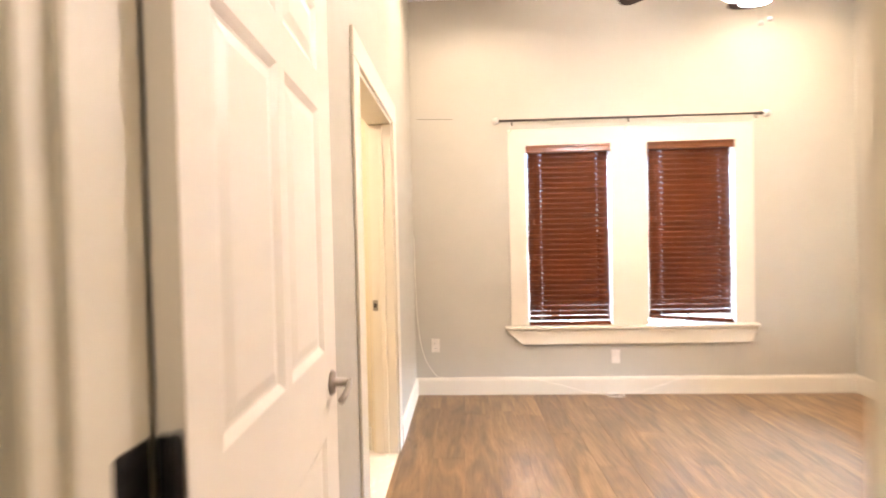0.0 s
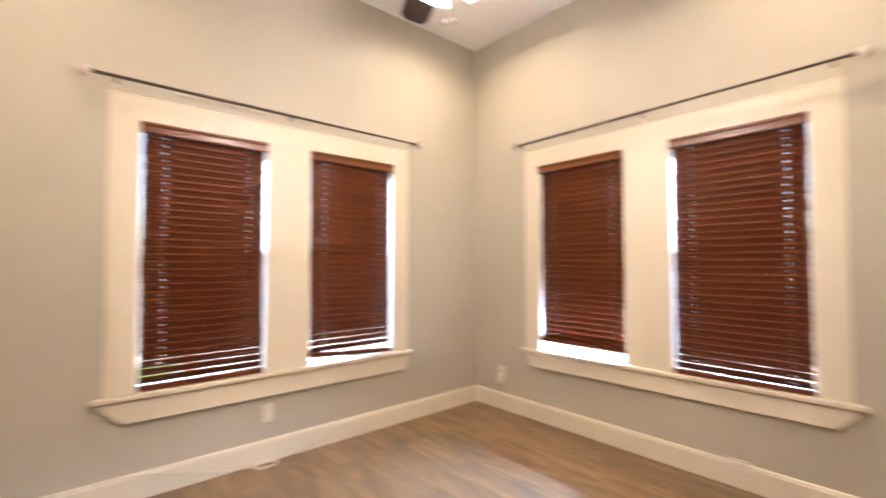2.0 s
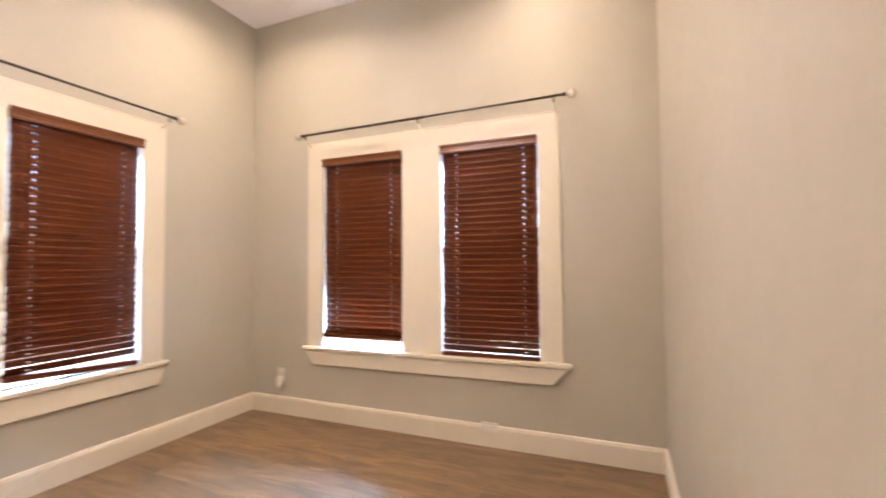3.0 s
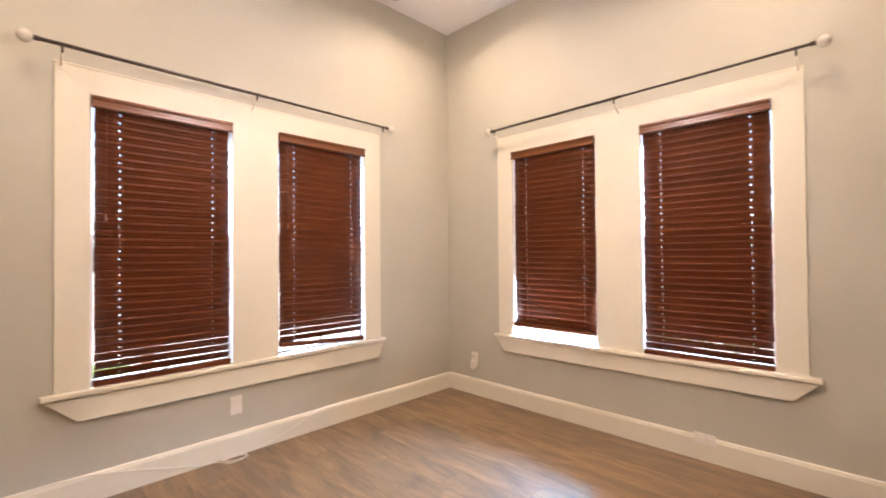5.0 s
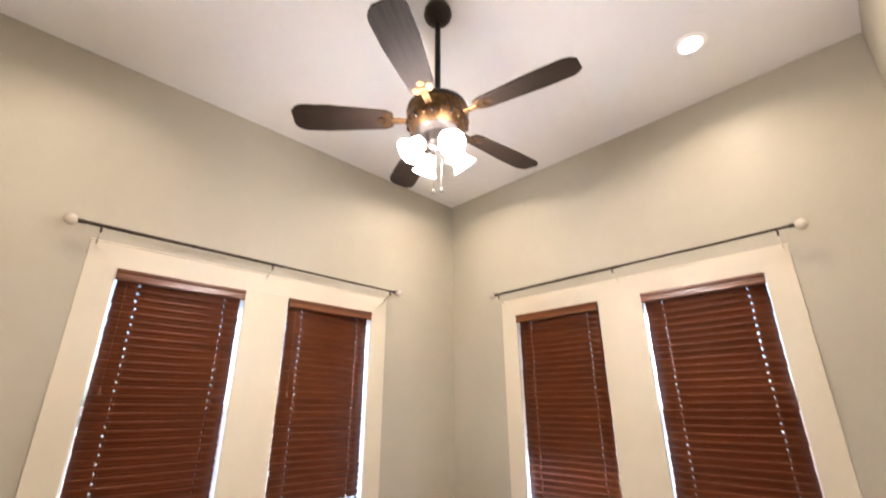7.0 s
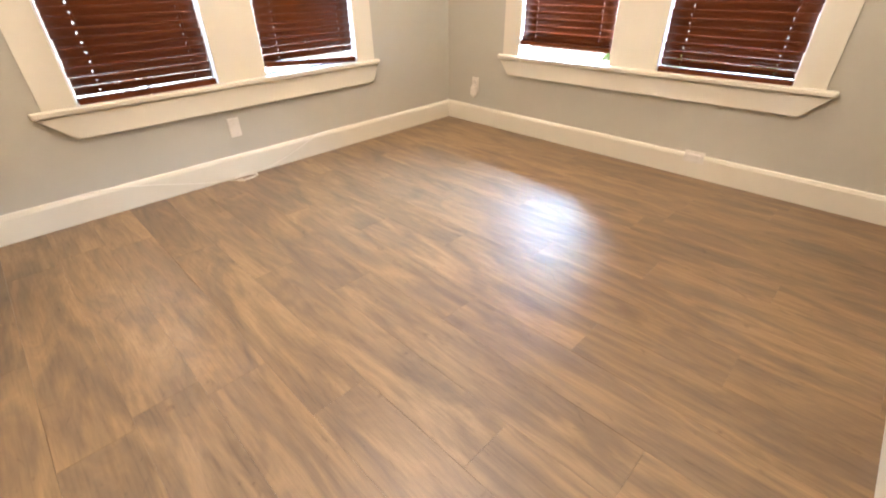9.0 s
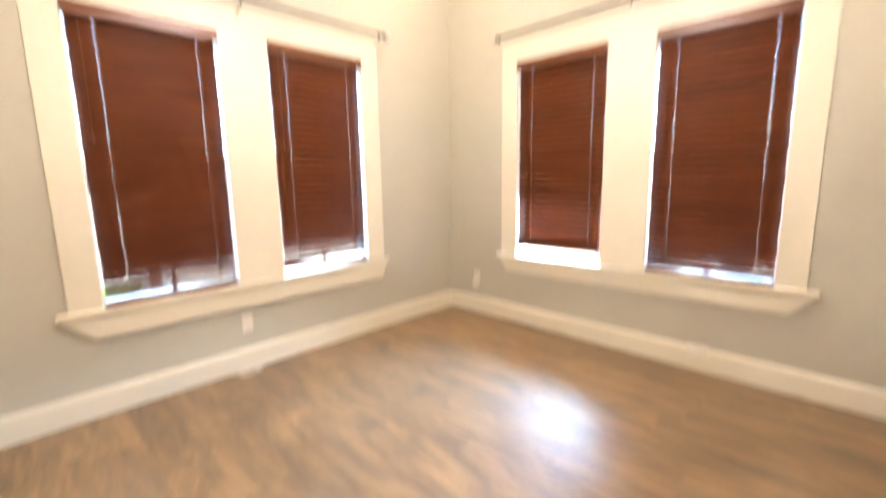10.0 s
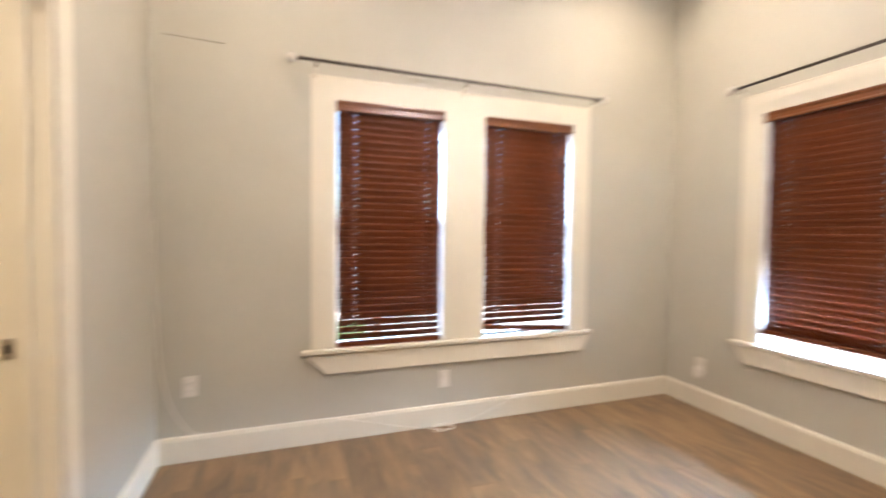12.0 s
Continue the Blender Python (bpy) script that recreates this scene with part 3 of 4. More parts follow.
# ---- blinds ----
def slat_mesh(length, holes, widths):
    """A slat along x, 50 mm deep in y, 3 mm thick, slightly crowned, with a slot at each ladder, more or less covered by the cords."""
    xs = [0.0]
    for h, w in zip(holes, widths):
        xs += [h - w / 2, h + w / 2]
    xs.append(length)
    ys = [-0.0252, -0.0238, -0.0046, 0.0046, 0.0238, 0.0252]
    bm = bmesh.new()
    crown = {0: 0.0032, 1: 0.0029, 2: 0.0, 3: 0.0, 4: 0.0029, 5: 0.0032}
    thick = {0: 0.0008, 1: 0.0018, 2: 0.0018, 3: 0.0018, 4: 0.0018, 5: 0.0008}
    g = {(i, j, s): bm.verts.new((x, y, crown[j] + s * thick[j])) for i, x in enumerate(xs) for j, y in enumerate(ys) for s in (-1, 1)}
    open_cell = {(2 * n + 1, 2) for n in range(len(holes))}
    cells = {(i, j) for i in range(len(xs) - 1) for j in range(len(ys) - 1)} - open_cell
    for i, j in cells:
        for s in (-1, 1):
            bm.faces.new([g[i, j, s], g[i + 1, j, s], g[i + 1, j + 1, s], g[i, j + 1, s]]).smooth = True
        for di, dj, a, b in ((-1, 0, (i, j), (i, j + 1)), (1, 0, (i + 1, j), (i + 1, j + 1)), (0, -1, (i, j), (i + 1, j)), (0, 1, (i, j + 1), (i + 1, j + 1))):
            if (i + di, j + dj) not in cells:
                bm.faces.new([g[(*a, -1)], g[(*b, -1)], g[(*b, 1)], g[(*a, 1)]])
    bmesh.ops.recalc_face_normals(bm, faces=bm.faces[:])
    return bm


def valance_mesh(x0, x1):
    """The moulded front board: a cove and bead profile swept along x."""
    prof = [(-0.024, 2.018), (-0.027, 2.022), (-0.027, 2.030), (-0.023, 2.034), (-0.023, 2.056), (-0.026, 2.062), (-0.030, 2.068), (-0.030, 2.078), (-0.026, 2.081), (-0.012, 2.081), (-0.012, 2.018)]
    bm = bmesh.new()
    a = [bm.verts.new((x0, y, z)) for y, z in prof]
    b = [bm.verts.new((x1, y, z)) for y, z in prof]
    for i in range(len(prof)):
        j = (i + 1) % len(prof)
        bm.faces.new((a[i], a[j], b[j], b[i]))
    bm.faces.new(a)
    bm.faces.new(b)
    bmesh.ops.recalc_face_normals(bm, faces=bm.faces[:])
    return bm


def blind(m, a, b, bottom, rail, label, seed, wand=True, bunch=0, gaps=(0.019, 0.019), slack=8.0):
    """A lowered wood blind in the opening a..b. bottom: the last slat's height; rail: heights of the bottom rail's two ends."""
    rnd = random.Random(seed)
    t = thing("window_blind", m, label, "blind", "blinds in the windows")
    s0, s1 = a + gaps[0], b - gaps[1]
    L = s1 - s0
    holes = (0.108, L - 0.092)
    y = 0.022
    part("headrail", box((s0, -0.010, 2.030), (s1, 0.045, 2.078), 0.002), VALANCE, t)
    part("valance", valance_mesh(a + 0.004, b - 0.006), VALANCE, t, "brown moulded valance")
    top, pitch = 2.010, 0.0425
    n = int(round((top - bottom) / pitch))
    pitch = (top - bottom) / n
    wide = (0.0100, 0.0075, 0.0042)
    kinds = {(p, q): mesh_of("slat", slat_mesh(L, holes, (p, q)), SLAT) for p in wide for q in wide}
    me = kinds[wide[0], wide[1]]
    now = [wide[0], wide[1]]
    for k in range(n + 1):
        low = n - k
        tilt = 74.0 - slack * (k / n) ** 1.3 + rnd.uniform(-0.7, 0.7)
        lean = rnd.uniform(-0.06, 0.06)
        z = top - k * pitch
        if low < 4:
            tilt -= (4 - low) * (1.9 if not bunch else 0.4)
        for side in (0, 1):
            if rnd.random() < 0.3:
                now[side] = rnd.choice(wide)
        ob = new("slat", kinds[now[0], now[1]])
        ob.parent = t
        ob.matrix_basis = pose(s0 + rnd.uniform(-0.0025, 0.0025), y + rnd.uniform(-0.001, 0.001), z, 0, lean, 0) @ pose(0, 0, 0, -tilt)
    for k in range(bunch):
        ob = new("slat", me)
        ob.parent = t
        ob.matrix_basis = pose(s0 + rnd.uniform(-0.004, 0.004), y, rail[0] + 0.024 + 0.010 * k, 0, rnd.uniform(-0.5, 0.5), 0) @ pose(0, 0, 0, -28 - 8 * k)
    ang = math.degrees(math.atan2(rail[0] - rail[1], L))
    part("bottom_rail", box((-0.004, -0.031, -0.008), (L + 0.004, 0.025, 0.023), 0.005, 2), SLAT, t, "", pose(s0, y, rail[0] + 0.008, 0, ang, 0))
    for h in holes:
        for yy in (y - 0.0135, y + 0.0135):
            zb = rail[0] + (rail[1] - rail[0]) * h / L + 0.016
            part("ladder_cord", tube([(s0 + h + 0.010, yy, 2.03), (s0 + h + 0.010, yy, zb)], 0.0008, 5), CORD, t)
        part("lift_cord", tube([(s0 + h, y, 2.03), (s0 + h, y, zb)], 0.0010, 5), CORD, t)
    if wand:
        wx = s0 + 0.045
        part("tilt_cord", tube([(wx, -0.012, 2.03), (wx + 0.001, -0.016, 1.8), (wx - 0.002, -0.017, 1.46)], 0.0012, 6), CORD, t)
        tas = lathe([(0.0, 0.026), (0.003, 0.024), (0.0055, 0.004), (0.0065, -0.004), (0.004, -0.010), (0.0, -0.011)], 12, m=pose(wx - 0.002, -0.017, 1.44))
        part("tassel", tas, VALANCE, t)
    return t


blind(pose(0, Y1, 0), *WIN_A[0], 0.634, (0.579, 0.579), "red-brown wooden blind lowered to the window stool", 1)
blind(pose(0, Y1, 0), *WIN_A[1], 0.672, (0.626, 0.584), "red-brown wooden blind with its bottom rail hanging crooked", 2)
blind(EAST, *opens_b[0], 0.722, (0.655, 0.656), "red-brown wooden blind stopping short of the stool, lowest slats bunched", 3, wand=False, bunch=3, gaps=(0.011, 0.017), slack=2.5)
blind(EAST, *opens_b[1], 0.639, (0.584, 0.586), "red-brown wooden blind lowered almost to the window stool", 4, wand=False, gaps=(0.012, 0.011), slack=6.8)


# ---- curtain rods ----
def curtain_rod(m, x0, x1, supports, za, zb):
    t = thing("curtain_rod", m, "dark metal curtain rod with pale ball finials above the window", "curtain rod", "curtain rods")
    y = -0.085
    xm = (x0 + x1) / 2
    at = lambda x: za + (zb - za) * (x - x0) / (x1 - x0)
    part("outer_tube", tube([(x0 + 0.03, y, at(x0)), (xm + 0.06, y, at(xm))], 0.0095, 14), ROD, t)
    part("inner_tube", tube([(xm + 0.055, y, at(xm)), (x1 - 0.03, y, at(x1))], 0.0078, 14), ROD, t)
    for x, s in ((x0, 1), (x1, -1)):
        z = at(x)
        col = lathe([(0.0, -0.018), (0.011, -0.016), (0.013, -0.006), (0.010, 0.0), (0.0125, 0.005), (0.012, 0.014), (0.0, 0.016)], 16, m=pose(x + s * 0.035, y, z, 0, 90, 0))
        part("collar", col, ROD, t)
        ball = bmesh.new()
        bmesh.ops.create_uvsphere(ball, u_segments=24, v_segments=16, radius=0.031)
        for f in ball.faces:
            f.smooth = True
        bmesh.ops.transform(ball, matrix=pose(x - s * 0.004, y, z, 0, 90, 0), verts=ball.verts[:])
        part("finial", ball, CRACKLE, t, "pale crackled glass ball")
    for x in supports:
        z = at(x)
        br = tube([(x, y + 0.002, z - 0.040), (x, y, z - 0.024), (x, y, z - 0.010)], 0.0052, 8)
        add_box(br, (x - 0.006, y - 0.0125, z - 0.0135), (x + 0.006, y + 0.0125, z - 0.0105), 0.001)
        add_box(br, (x - 0.006, y - 0.0125, z - 0.0135), (x + 0.006, y - 0.0105, z + 0.006), 0.0005)
        arm = tube([(x, -0.0135, 2.196), (x, -0.034, 2.214), (x, -0.058, 2.224), (x, y + 0.002, z - 0.038)], 0.0042, 8)
        add_box(arm, (x - 0.007, -0.0142, 2.176), (x + 0.007, -0.0102, 2.205), 0.001)
        part("bracket_arm", arm, TRIM, t, "cream painted bracket arm")
        part("bracket", br, ROD, t)
    return t


curtain_rod(pose(0, Y1, 0), -2.888, -0.752, (-2.76, -1.825, -0.83), 2.276, 2.266)
curtain_rod(EAST, 0.565, 2.690, (0.625, 1.632, 2.585), 2.270, 2.291)


# ---- ceiling fan ----
def ceiling_fan():
    t = thing("ceiling_fan", pose(*FAN, H), "dark bronze five-blade ceiling fan with four lit glass shades", "ceiling fan")
    part("canopy", lathe([(0.0, -0.122), (0.022, -0.119), (0.046, -0.106), (0.064, -0.086), (0.072, -0.062), (0.069, -0.038), (0.060, -0.018), (0.052, 0.0), (0.0, 0.0)]), BRONZE, t)
    part("downrod", lathe([(0.0, -0.605), (0.0135, -0.605), (0.0135, -0.115), (0.0, -0.115)], 18), BRONZE, t)
    hub = lathe([(0.0, -0.560), (0.030, -0.560), (0.034, -0.575), (0.060, -0.585), (0.110, -0.592), (0.136, -0.606), (0.143, -0.622), (0.143, -0.636)], 40)
    low = pose(0, 0, -0.032)
    body = part("motor_housing", hub, BRONZE, t, "", low)
    part("band", lathe([(0.143, -0.636), (0.146, -0.640), (0.143, -0.645), (0.143, -0.690), (0.146, -0.695), (0.141, -0.702), (0.128, -0.722), (0.104, -0.742)], 40), GOLD, body, "antique gold decorated band")
    part("bottom_cap", lathe([(0.1035, -0.7425), (0.100, -0.748), (0.070, -0.752), (0.055, -0.760), (0.052, -0.800), (0.046, -0.812), (0.020, -0.822), (0.0, -0.826)], 32), BRONZE, body)
    for k in range(20):
        a = 2 * math.pi * k / 20
        leaf = lathe([(0.0, -0.016), (0.004, -0.012), (0.0085, 0.0), (0.004, 0.012), (0.0, 0.016)], 8,
                     m=pose(0.1375 * math.cos(a), 0.1375 * math.sin(a), -0.712, 0, 30, math.degrees(a)))
        part("ornament", leaf, GOLD if k % 2 else BRONZE, body)
    for k in range(5):
        a = -6 + 72 * k
        m = pose(0, 0, -0.712, 0, 0, a)
        bm = bmesh.new()
        outline = []
        for i in range(25):
            s = i / 24
            x = 0.205 + 0.455 * s
            w = 0.052 + 0.022 * min(1, s * 1.6)
            if s > 0.88:
                w *= math.sqrt(max(0.0, 1 - ((s - 0.88) / 0.12) ** 2 * 0.72))
            if s < 0.06:
                w *= 0.72 + 0.28 * s / 0.06
            outline.append((x, w))
        top = [bm.verts.new((x, w, 0.003)) for x, w in outline] + [bm.verts.new((x, -w, 0.003)) for x, w in reversed(outline)]
        bot = [bm.verts.new((v.co.x, v.co.y, -0.003)) for v in top]
        bm.faces.new(top)
        bm.faces.new(bot)
        for i in range(len(top)):
            j = (i + 1) % len(top)
            bm.faces.new((top[i], top[j], bot[j], bot[i]))
        bmesh.ops.recalc_face_normals(bm, faces=bm.faces[:])
        bl = part("blade", bm, BLADE, t, "dark walnut blade", m @ pose(0, 0, 0, 12, 0, 0))
        iron = box((0.130, -0.016, -0.010), (0.215, 0.016, -0.004), 0.002)
        for xx, yy in ((0.236, -0.028), (0.262, 0.0), (0.236, 0.028)):
            bmesh.ops.create_cone(iron, cap_ends=True, segments=14, radius1=0.016, radius2=0.016, depth=0.003, matrix=Matrix.Translation((xx, yy, -0.0047)))
        add_box(iron, (0.205, -0.034, -0.0064), (0.240, 0.034, -0.0034), 0.001)
        part("blade_iron", iron, GOLD, bl, "antique gold blade arm")
    for k in range(4):
        a = -18 + 90 * k
        m = pose(0, 0, -0.032, 0, 0, a)
        arm = tube([(0.036, 0, -0.796), (0.052, 0, -0.806), (0.066, 0, -0.806), (0.074, 0, -0.812)], 0.008, 10)
        part("light_arm", arm, BRONZE, t, "", m)
        tilt = m @ pose(0.070, 0, -0.806, 0, -42, 0) @ Matrix.Scale(0.87, 4)
        part("socket_cup", lathe([(0.0, 0.012), (0.016, 0.010), (0.024, 0.0), (0.026, -0.016), (0.022, -0.018), (0.0, -0.018)], 20), BRONZE, t, "", tilt)
        sh = lathe([(0.022, -0.012), (0.036, -0.024), (0.042, -0.045), (0.044, -0.070), (0.050, -0.095), (0.062, -0.115), (0.068, -0.122),
                    (0.065, -0.121), (0.058, -0.112), (0.047, -0.094), (0.041, -0.070), (0.039, -0.045), (0.033, -0.027), (0.020, -0.016)], 32)
        part("shade", sh, SHADE, t, "lit white frosted glass bell shade", tilt)
        part("bulb", lathe([(0.0, -0.105), (0.014, -0.100), (0.022, -0.085), (0.024, -0.070), (0.018, -0.050), (0.012, -0.035), (0.012, -0.018), (0.0, -0.018)], 18), LENS, t, "", tilt)
        lamp = new("fan_lamp", bpy.data.lights.new("fan_lamp", "POINT"))
        lamp.data.energy, lamp.data.color, lamp.data.shadow_soft_size = FAN_W, WARM_GLASS, 0.035
        lamp.matrix_basis = pose(*FAN, H) @ tilt @ pose(0, 0, -0.150)
    for x, y, z in ((0.014, -0.012, -1.060), (-0.010, 0.014, -1.066)):
        ch = part("pull_chain", tube([(x, y, -0.850), (x, y, z)], 0.0016, 6), NICKEL, t)
        part("pull_knob", lathe([(0.0, 0.012), (0.004, 0.010), (0.007, 0.0), (0.006, -0.010), (0.0, -0.013)], 12, m=pose(x, y, z - 0.008)), SLOT, ch)
    return t


FAN_W, DOWN_W = 2.35, 3.1
ceiling_fan()


# ---- recessed ceiling lights ----
def recessed_light(x, y):
    t = thing("recessed_light", pose(x, y, H), "round white recessed ceiling light switched on", "ceiling light", "recessed ceiling lights")
    part("trim_ring", lathe([(0.060, -0.0005), (0.060, -0.006), (0.066, -0.008), (0.082, -0.006), (0.088, -0.0005)], 32), CEIL, t)
    part("lens", lathe([(0.0, -0.004), (0.0595, -0.004), (0.0595, -0.0012), (0.0, -0.0012)], 32), LENS, t)
    return t


# the last light is unseen, added to complete the four corners, and kept weak
for x, y, share in ((-0.590, -2.485, 0.86), (-0.67, -0.66, 1.15), (-3.08, -0.78, 0.88), (-2.90, -2.40, 0.17)):
    recessed_light(x, y)
    lamp = new("downlight_lamp", bpy.data.lights.new("downlight_lamp", "AREA"))
    lamp.data.shape, lamp.data.size = "DISK", 0.08
    lamp.data.energy, lamp.data.color, lamp.data.spread = DOWN_W * share, WARM, radians(150)
    lamp.matrix_basis = pose(x, y, H - 0.012)

# unseen fixtures and lamps added to brighten the adjoining room and the hall
for nm, x, y, z, w, tone in (("closet_fill_lamp", -4.45, -1.75, AH - 0.03, 3.75, WARM), ("hall_fill_lamp", -3.15, -4.3, 2.66, 0.42, (0.86, 0.92, 1.0))):
    lamp = new(nm, bpy.data.lights.new(nm, "AREA"))
    lamp.data.shape, lamp.data.size, lamp.data.energy, lamp.data.color = "DISK", 0.25, w, tone
    lamp.matrix_basis = pose(x, y, z)
    fx = thing("added_ceiling_light", pose(x, y, z + 0.03), "added round flush ceiling light out of view, switched on", "ceiling light")
    part("rim", lathe([(0.128, 0.0), (0.128, -0.022), (0.136, -0.024), (0.142, 0.0)], 28), NICKEL, fx)
    part("diffuser", lathe([(0.0, -0.020), (0.127, -0.020), (0.127, -0.001), (0.0, -0.001)], 28), LENS, fx)


# ---- outlets and small things ----
def outlet(m, label, sockets=True, w=0.070, h=0.115, insert=False):
    t = thing("wall_outlet", m, label, "outlet", "wall plates")
    part("plate", box((-w / 2, -0.006, -h / 2), (w / 2, 0.0, h / 2), 0.0028, 2), PLATE, t)
    if sockets:
        for dz in (-0.0195, 0.0195):
            s = part("socket", box((-0.0165, -0.0085, dz - 0.0135), (0.0165, -0.0055, dz + 0.0135), 0.002), PLATE, t)
            # slots are thin near-black blocks, coloured like the shade in real openings
            sl = box((-0.0075, -0.0092, dz - 0.002), (-0.0055, -0.0083, dz + 0.007))
            add_box(sl, (0.0055, -0.0092, dz - 0.002), (0.0075, -0.0083, dz + 0.006))
            add_box(sl, (-0.002, -0.0092, dz - 0.009), (0.002, -0.0083, dz - 0.005))
            part("slots", sl, SLOT, s)
        part("screw", lathe([(0.0, 0.0), (0.003, 0.0), (0.003, 0.0015), (0.0, 0.002)], 10, m=pose(0, -0.0058, 0, 90, 0, 0)), NICKEL, t)
    elif insert:
        part("insert_frame", box((-0.0185, -0.0072, -0.036), (0.0185, -0.0055, 0.036), 0.001), PLATE, t)
        part("insert", box((-0.0150, -0.0092, -0.0325), (0.0150, -0.0068, 0.0325), 0.0015, 2), PLATE, t)
    else:
        for dz in (-0.042, 0.042):
            part("screw", lathe([(0.0, 0.0), (0.003, 0.0), (0.003, 0.0015), (0.0, 0.002)], 10, m=pose(0, -0.0058, dz, 90, 0, 0)), PLATE, t)
    return t


outlet(pose(-1.928, Y1, 0.313), "blank cream wall plate under the window", False)
outlet(pose(-3.430, Y1, 0.420), "cream duplex outlet near the room corner")
outlet(EAST @ pose(0.317, 0, 0.318), "cream duplex outlet with a small plug-in device")
outlet(EAST @ pose(2.122, -BASE_D, 0.132, 0, 90, 0), "blank cream plate set sideways into the baseboard", False, 0.070, 0.116, True)
dev = thing("plug_in_device", EAST @ pose(0.322, -0.0095, 0.275), "small cream plug-in air freshener in an outlet", "air freshener")
pb = box((-0.024, -0.040, -0.040), (0.024, 0.0, 0.030), 0.010, 3)
part("housing", pb, PLATE, dev)
part("vent", box((-0.014, -0.034, 0.0295), (0.014, -0.008, 0.040), 0.004, 2), PLATE, dev)
part("bottle", lathe([(0.0, -0.020), (0.014, -0.019), (0.016, -0.012), (0.016, 0.0), (0.0, 0.0)], 18, m=pose(0, -0.020, -0.0395)), CRACKLE, dev)

crack = new("wall_crack", mesh_of("wall_crack", tube([(-3.545, -0.0005, 2.337), (-3.45, -0.0005, 2.334), (-3.36, -0.0005, 2.331), (-3.245, -0.0005, 2.327)], 0.0021, 5), CRACK))
tagged(crack, "thin dark crack line in the wall paint", "crack", "", "structure")


def smooth_path(pts, n=10):
    out = []
    P = [Vector(p) for p in pts]
    P = [2 * P[0] - P[1]] + P + [2 * P[-1] - P[-2]]
    for i in range(1, len(P) - 2):
        for k in range(n):
            s = k / n
            a, b, c, d = P[i - 1:i + 3]
            out.append(0.5 * (2 * b + (c - a) * s + (2 * a - 5 * b + 4 * c - d) * s * s + (3 * b - a - 3 * c + d) * s ** 3))
    out.append(P[-2])
    return out


run = [(-3.592, -0.006, 1.34), (-3.588, -0.006, 0.95), (-3.575, -0.006, 0.60), (-3.540, -0.006, 0.37), (-3.470, -0.008, 0.215), (-3.390, -0.012, 0.151),
       (-3.20, -0.012, 0.149), (-2.95, -0.013, 0.149), (-2.72, -0.014, 0.149), (-2.62, -0.022, 0.140), (-2.40, -0.023, 0.085), (-2.20, -0.024, 0.030), (-2.06, -0.032, 0.008)]
for k in range(40):
    a = math.pi + 2 * math.pi * k / 13.0
    r = 0.052 + 0.006 * math.sin(k * 1.3)
    run.append((-1.955 + r * 1.25 * math.cos(a), -0.070 + r * 0.75 * math.sin(a), 0.006 + 0.00045 * k))
run += [(-1.86, -0.035, 0.012), (-1.72, -0.024, 0.030), (-1.54, -0.023, 0.085), (-1.40, -0.022, 0.138), (-1.33, -0.014, 0.149), (-1.10, -0.012, 0.149)]
cable = new("cable", mesh_of("cable", tube(smooth_path(run, 6), 0.0019, 7), CABLE))
tagged(cable, "thin cream cable along the baseboard with a coil on the floor", "cable")


# ---- outdoors, seen between the slats ----
structure("ground", box((-60, -60, -0.75), (60, 60, -0.55)), CONCRETE, "pale dry ground outside the house", "ground")


def fence(m, n, label):
    t = thing("fence", m, label, "fence", "garden fences")
    for z in (0.35, 1.15):
        part("rail", box((0, 0.02, z), (n * 0.15, 0.06, z + 0.07)), FENCE, t)
    me = mesh_of("board", box((0.004, 0, 0.02), (0.140, 0.018, 1.5), 0.003), FENCE)
    for k in range(n):
        ob = new("board", me)
        ob.parent = t
        ob.matrix_basis = pose(k * 0.15, 0, random.uniform(-0.01, 0.01))
    return t


fence(pose(-7, 7.5, -0.55), 90, "grey weathered board fence beyond the windows")
fence(pose(7.0, 6.5, -0.55, 0, 0, -90), 90, "grey weathered board fence beyond the windows")


def shrub(x, y, r, seed):
    rnd = random.Random(seed)
    t = thing("shrub", pose(x, y, -0.55), "green leafy shrub on the ground outside", "shrub", "shrubs outside")
    st = bmesh.new()
    for k in range(6):
        a = rnd.uniform(0, 6.28)
        tube([(0.03 * math.cos(a), 0.03 * math.sin(a), 0), (r * 0.35 * math.cos(a), r * 0.35 * math.sin(a), r * 0.7), (r * 0.6 * math.cos(a), r * 0.6 * math.sin(a), r * 1.3)], 0.012, 5, st)
    part("stem", st, FENCE, t)
    bm = bmesh.new()
    for k in range(420):
        d = Vector((rnd.gauss(0, 1), rnd.gauss(0, 1), rnd.gauss(0, 1))).normalized() * r * rnd.uniform(0.45, 1.0)
        d.z = abs(d.z) * 1.2 + 0.25 * r
        m = Matrix.Translation(d) @ Euler((rnd.uniform(0, 6), rnd.uniform(0, 6), rnd.uniform(0, 6))).to_matrix().to_4x4()
        s = rnd.uniform(0.05, 0.09)
        vs = [bm.verts.new(m @ Vector(p)) for p in ((0, -s, 0), (s * 0.45, 0, s * 0.15), (0, s, 0), (-s * 0.45, 0, s * 0.15))]
        bm.faces.new(vs)
    part("leaves", bm, LEAF, t)
    return t


for i, (x, y, r) in enumerate(((6.5, 1.3, 0.40), (6.3, 0.45, 0.36), (6.4, -0.30, 0.40), (6.35, 0.10, 0.30), (6.45, -1.15, 0.26))):
    shrub(x, y, r, 40 + i)


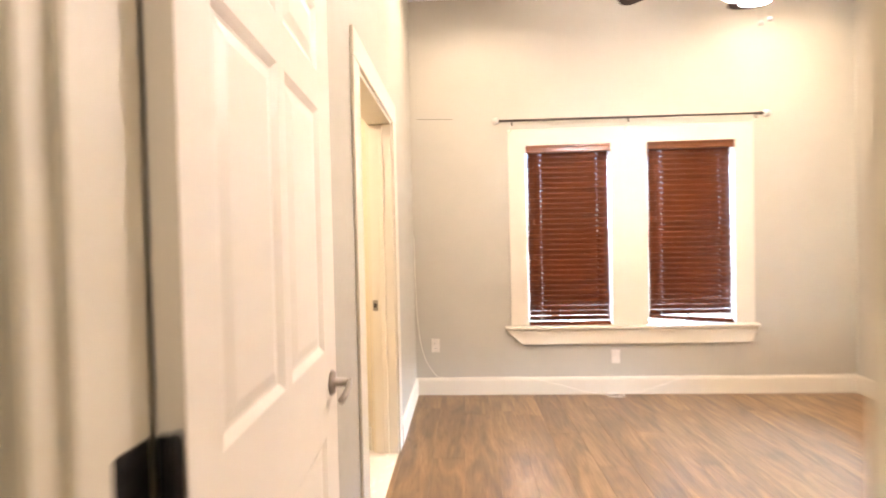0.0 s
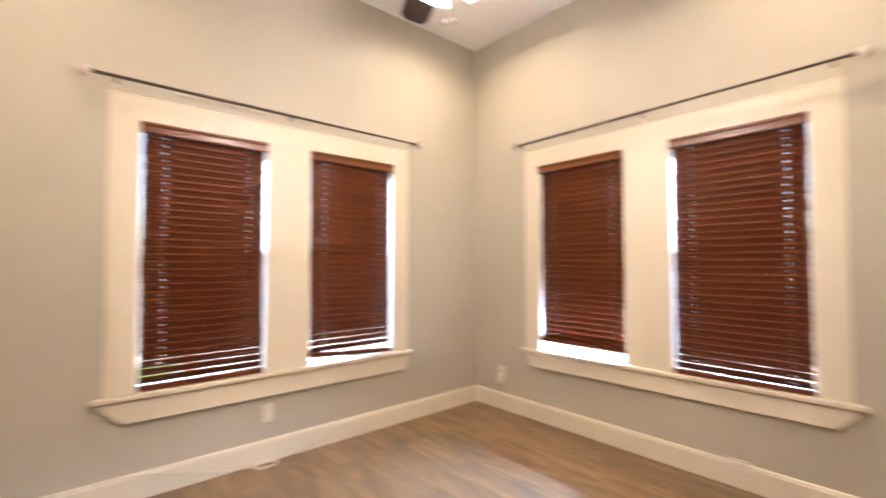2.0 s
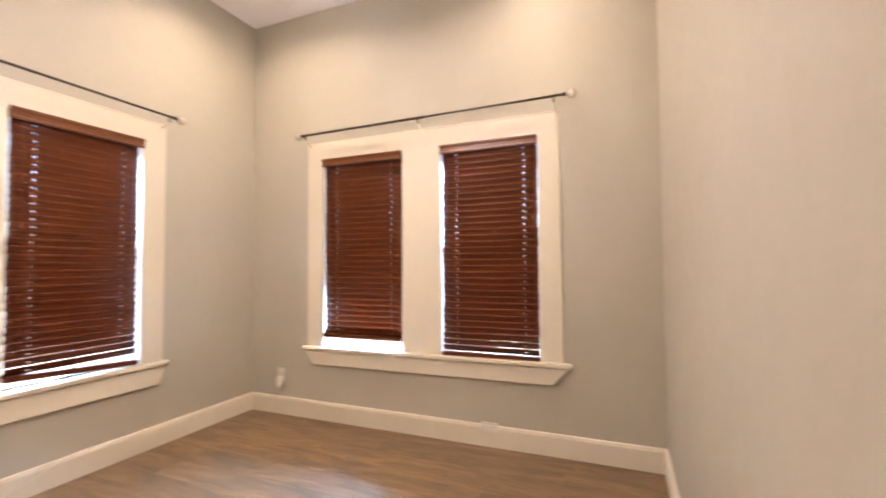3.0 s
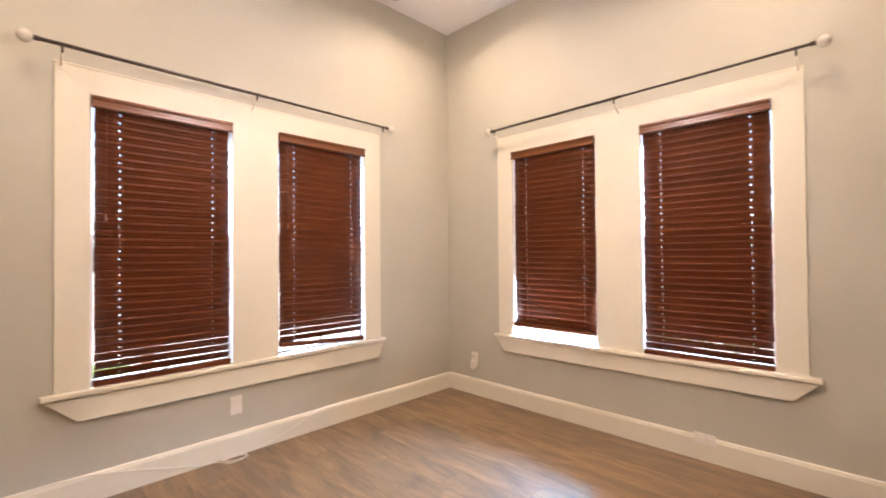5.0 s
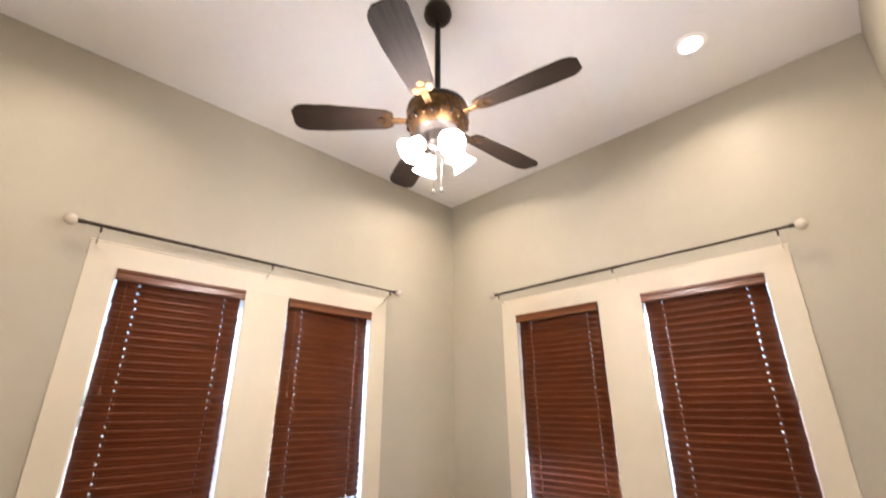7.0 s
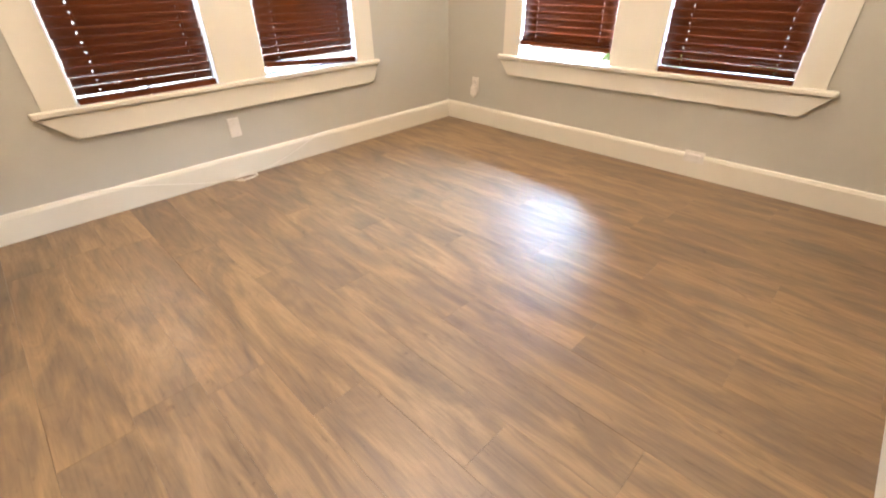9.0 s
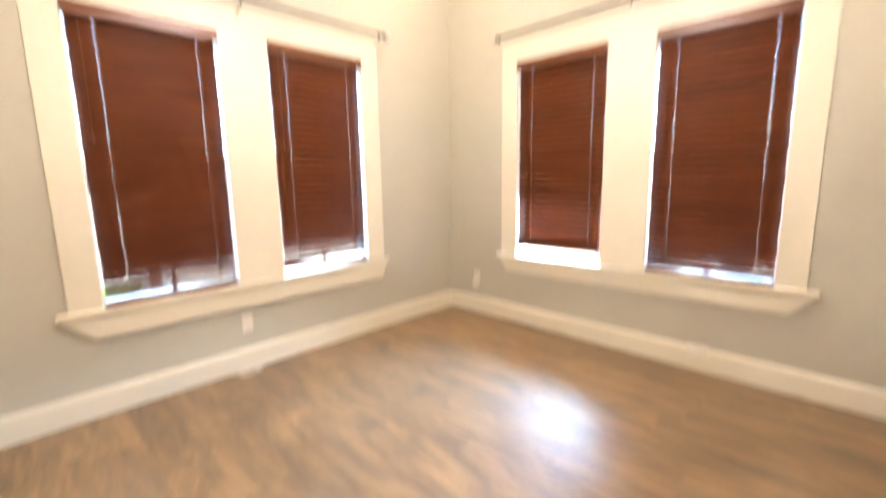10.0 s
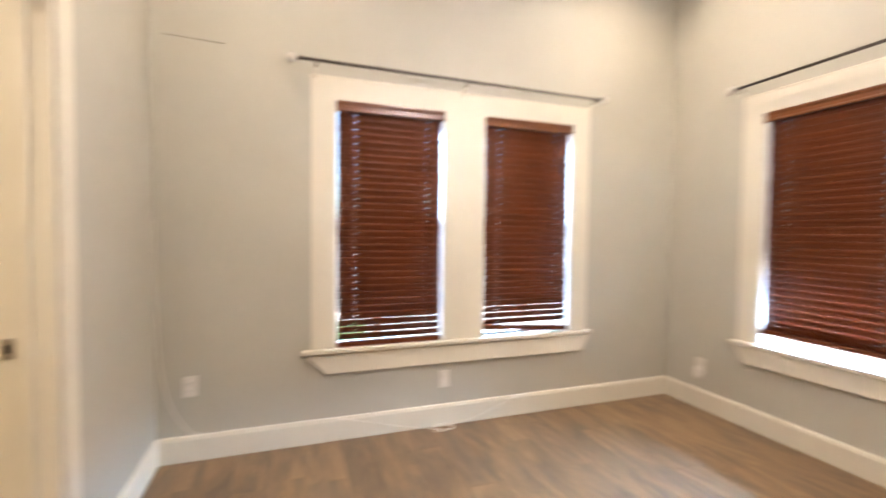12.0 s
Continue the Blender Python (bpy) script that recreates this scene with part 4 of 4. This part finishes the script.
def gate_post(x, y):
    t = thing("gate_post", pose(x, y, -0.55, 0, 0, 8), "orange-brown wooden post with white corner strips outside", "post")
    part("shaft", box((-0.062, -0.062, 0), (0.062, 0.062, 1.9), 0.006), BRICK, t)
    for sx in (-1, 1):
        for sy in (-1, 1):
            part("corner_strip", box((sx * 0.078 - 0.014, sy * 0.078 - 0.014, 0), (sx * 0.078 + 0.014, sy * 0.078 + 0.014, 1.9), 0.003), SASH, t)
    part("cap", box((-0.105, -0.105, 1.901), (0.105, 0.105, 1.94), 0.012, 2), SASH, t)
    return t


gate_post(-1.935, 2.5)


def lawn(x0, x1, y0, y1, seed):
    """A patch of short grass: many single blades on a thin bed of soil."""
    rnd = random.Random(seed)
    t = thing("lawn", pose(0, 0, -0.55), "short green grass on the ground outside", "lawn", "", "stuff")
    part("soil", box((x0, y0, 0.0), (x1, y1, 0.02), 0.008), GRASS, t)
    verts, faces = [], []
    for k in range(5000):
        x, y, a, h = rnd.uniform(x0, x1), rnd.uniform(y0, y1), rnd.uniform(0, 6.28), rnd.uniform(0.04, 0.09)
        c, s, n = 0.006 * math.cos(a), 0.006 * math.sin(a), len(verts)
        verts += [(x - c, y - s, 0.018), (x + c, y + s, 0.018), (x + 2.5 * s, y + 2.5 * c, 0.02 + h)]
        faces.append((n, n + 1, n + 2))
    me = bpy.data.meshes.new("grass")
    me.from_pydata(verts, [], faces)
    me.materials.append(GRASS)
    new("grass", me).parent = t
    return t


lawn(-4.2, -1.45, 4.4, 6.3, 77)

# ---- floor planks ----
PW, PL = 0.19, 1.22
floor = structure("floor", box((X0 + 0.001, Y0 - T + 0.0, -0.06), (X1 - 0.001, Y1 - 0.001, -0.003)), SUB, "weathered oak plank floor with dark joints", "floor")
KNOWN = {-1: -1.97, -2: -1.67, 4: -2.80, 3: -2.38, 7: -2.807, 5: -1.94, 6: -2.38, 0: -2.40, 2: -1.95, 1: -1.50}
rnd = random.Random(11)
plank_meshes = {}


def plank(x0, x1, y0, y1):
    if x1 - x0 < 0.01 or y1 - y0 < 0.01:
        return
    key = (round(x1 - x0, 4), round(y1 - y0, 4))
    if key not in plank_meshes:
        g = 0.0003
        plank_meshes[key] = mesh_of("plank", box((g, g, -0.0028), (key[0] - g, key[1] - g, 0.0), 0.0005), PLANK)
    ob = new("plank", plank_meshes[key])
    ob.parent = floor
    ob.matrix_basis = pose(x0, y0, 0.0)


for k in range(-7, 14):
    x0, x1 = max(X0 + 0.002, -2.43 + PW * k), min(X1 - 0.002, -2.43 + PW * (k + 1))
    if x1 <= x0:
        continue
    y = KNOWN.get(k, -1.6 + rnd.uniform(-0.6, 0.6))
    while y > Y0:
        y -= PL
    while y < Y1:
        plank(x0, x1, max(y, Y0 + 0.002), min(y + PL, Y1 - 0.002))
        y += PL
for k in range(4):
    plank(DOOR_S[0] + 0.19 * k, min(DOOR_S[0] + 0.19 * (k + 1), DOOR_S[1]), Y0 - T, Y0)
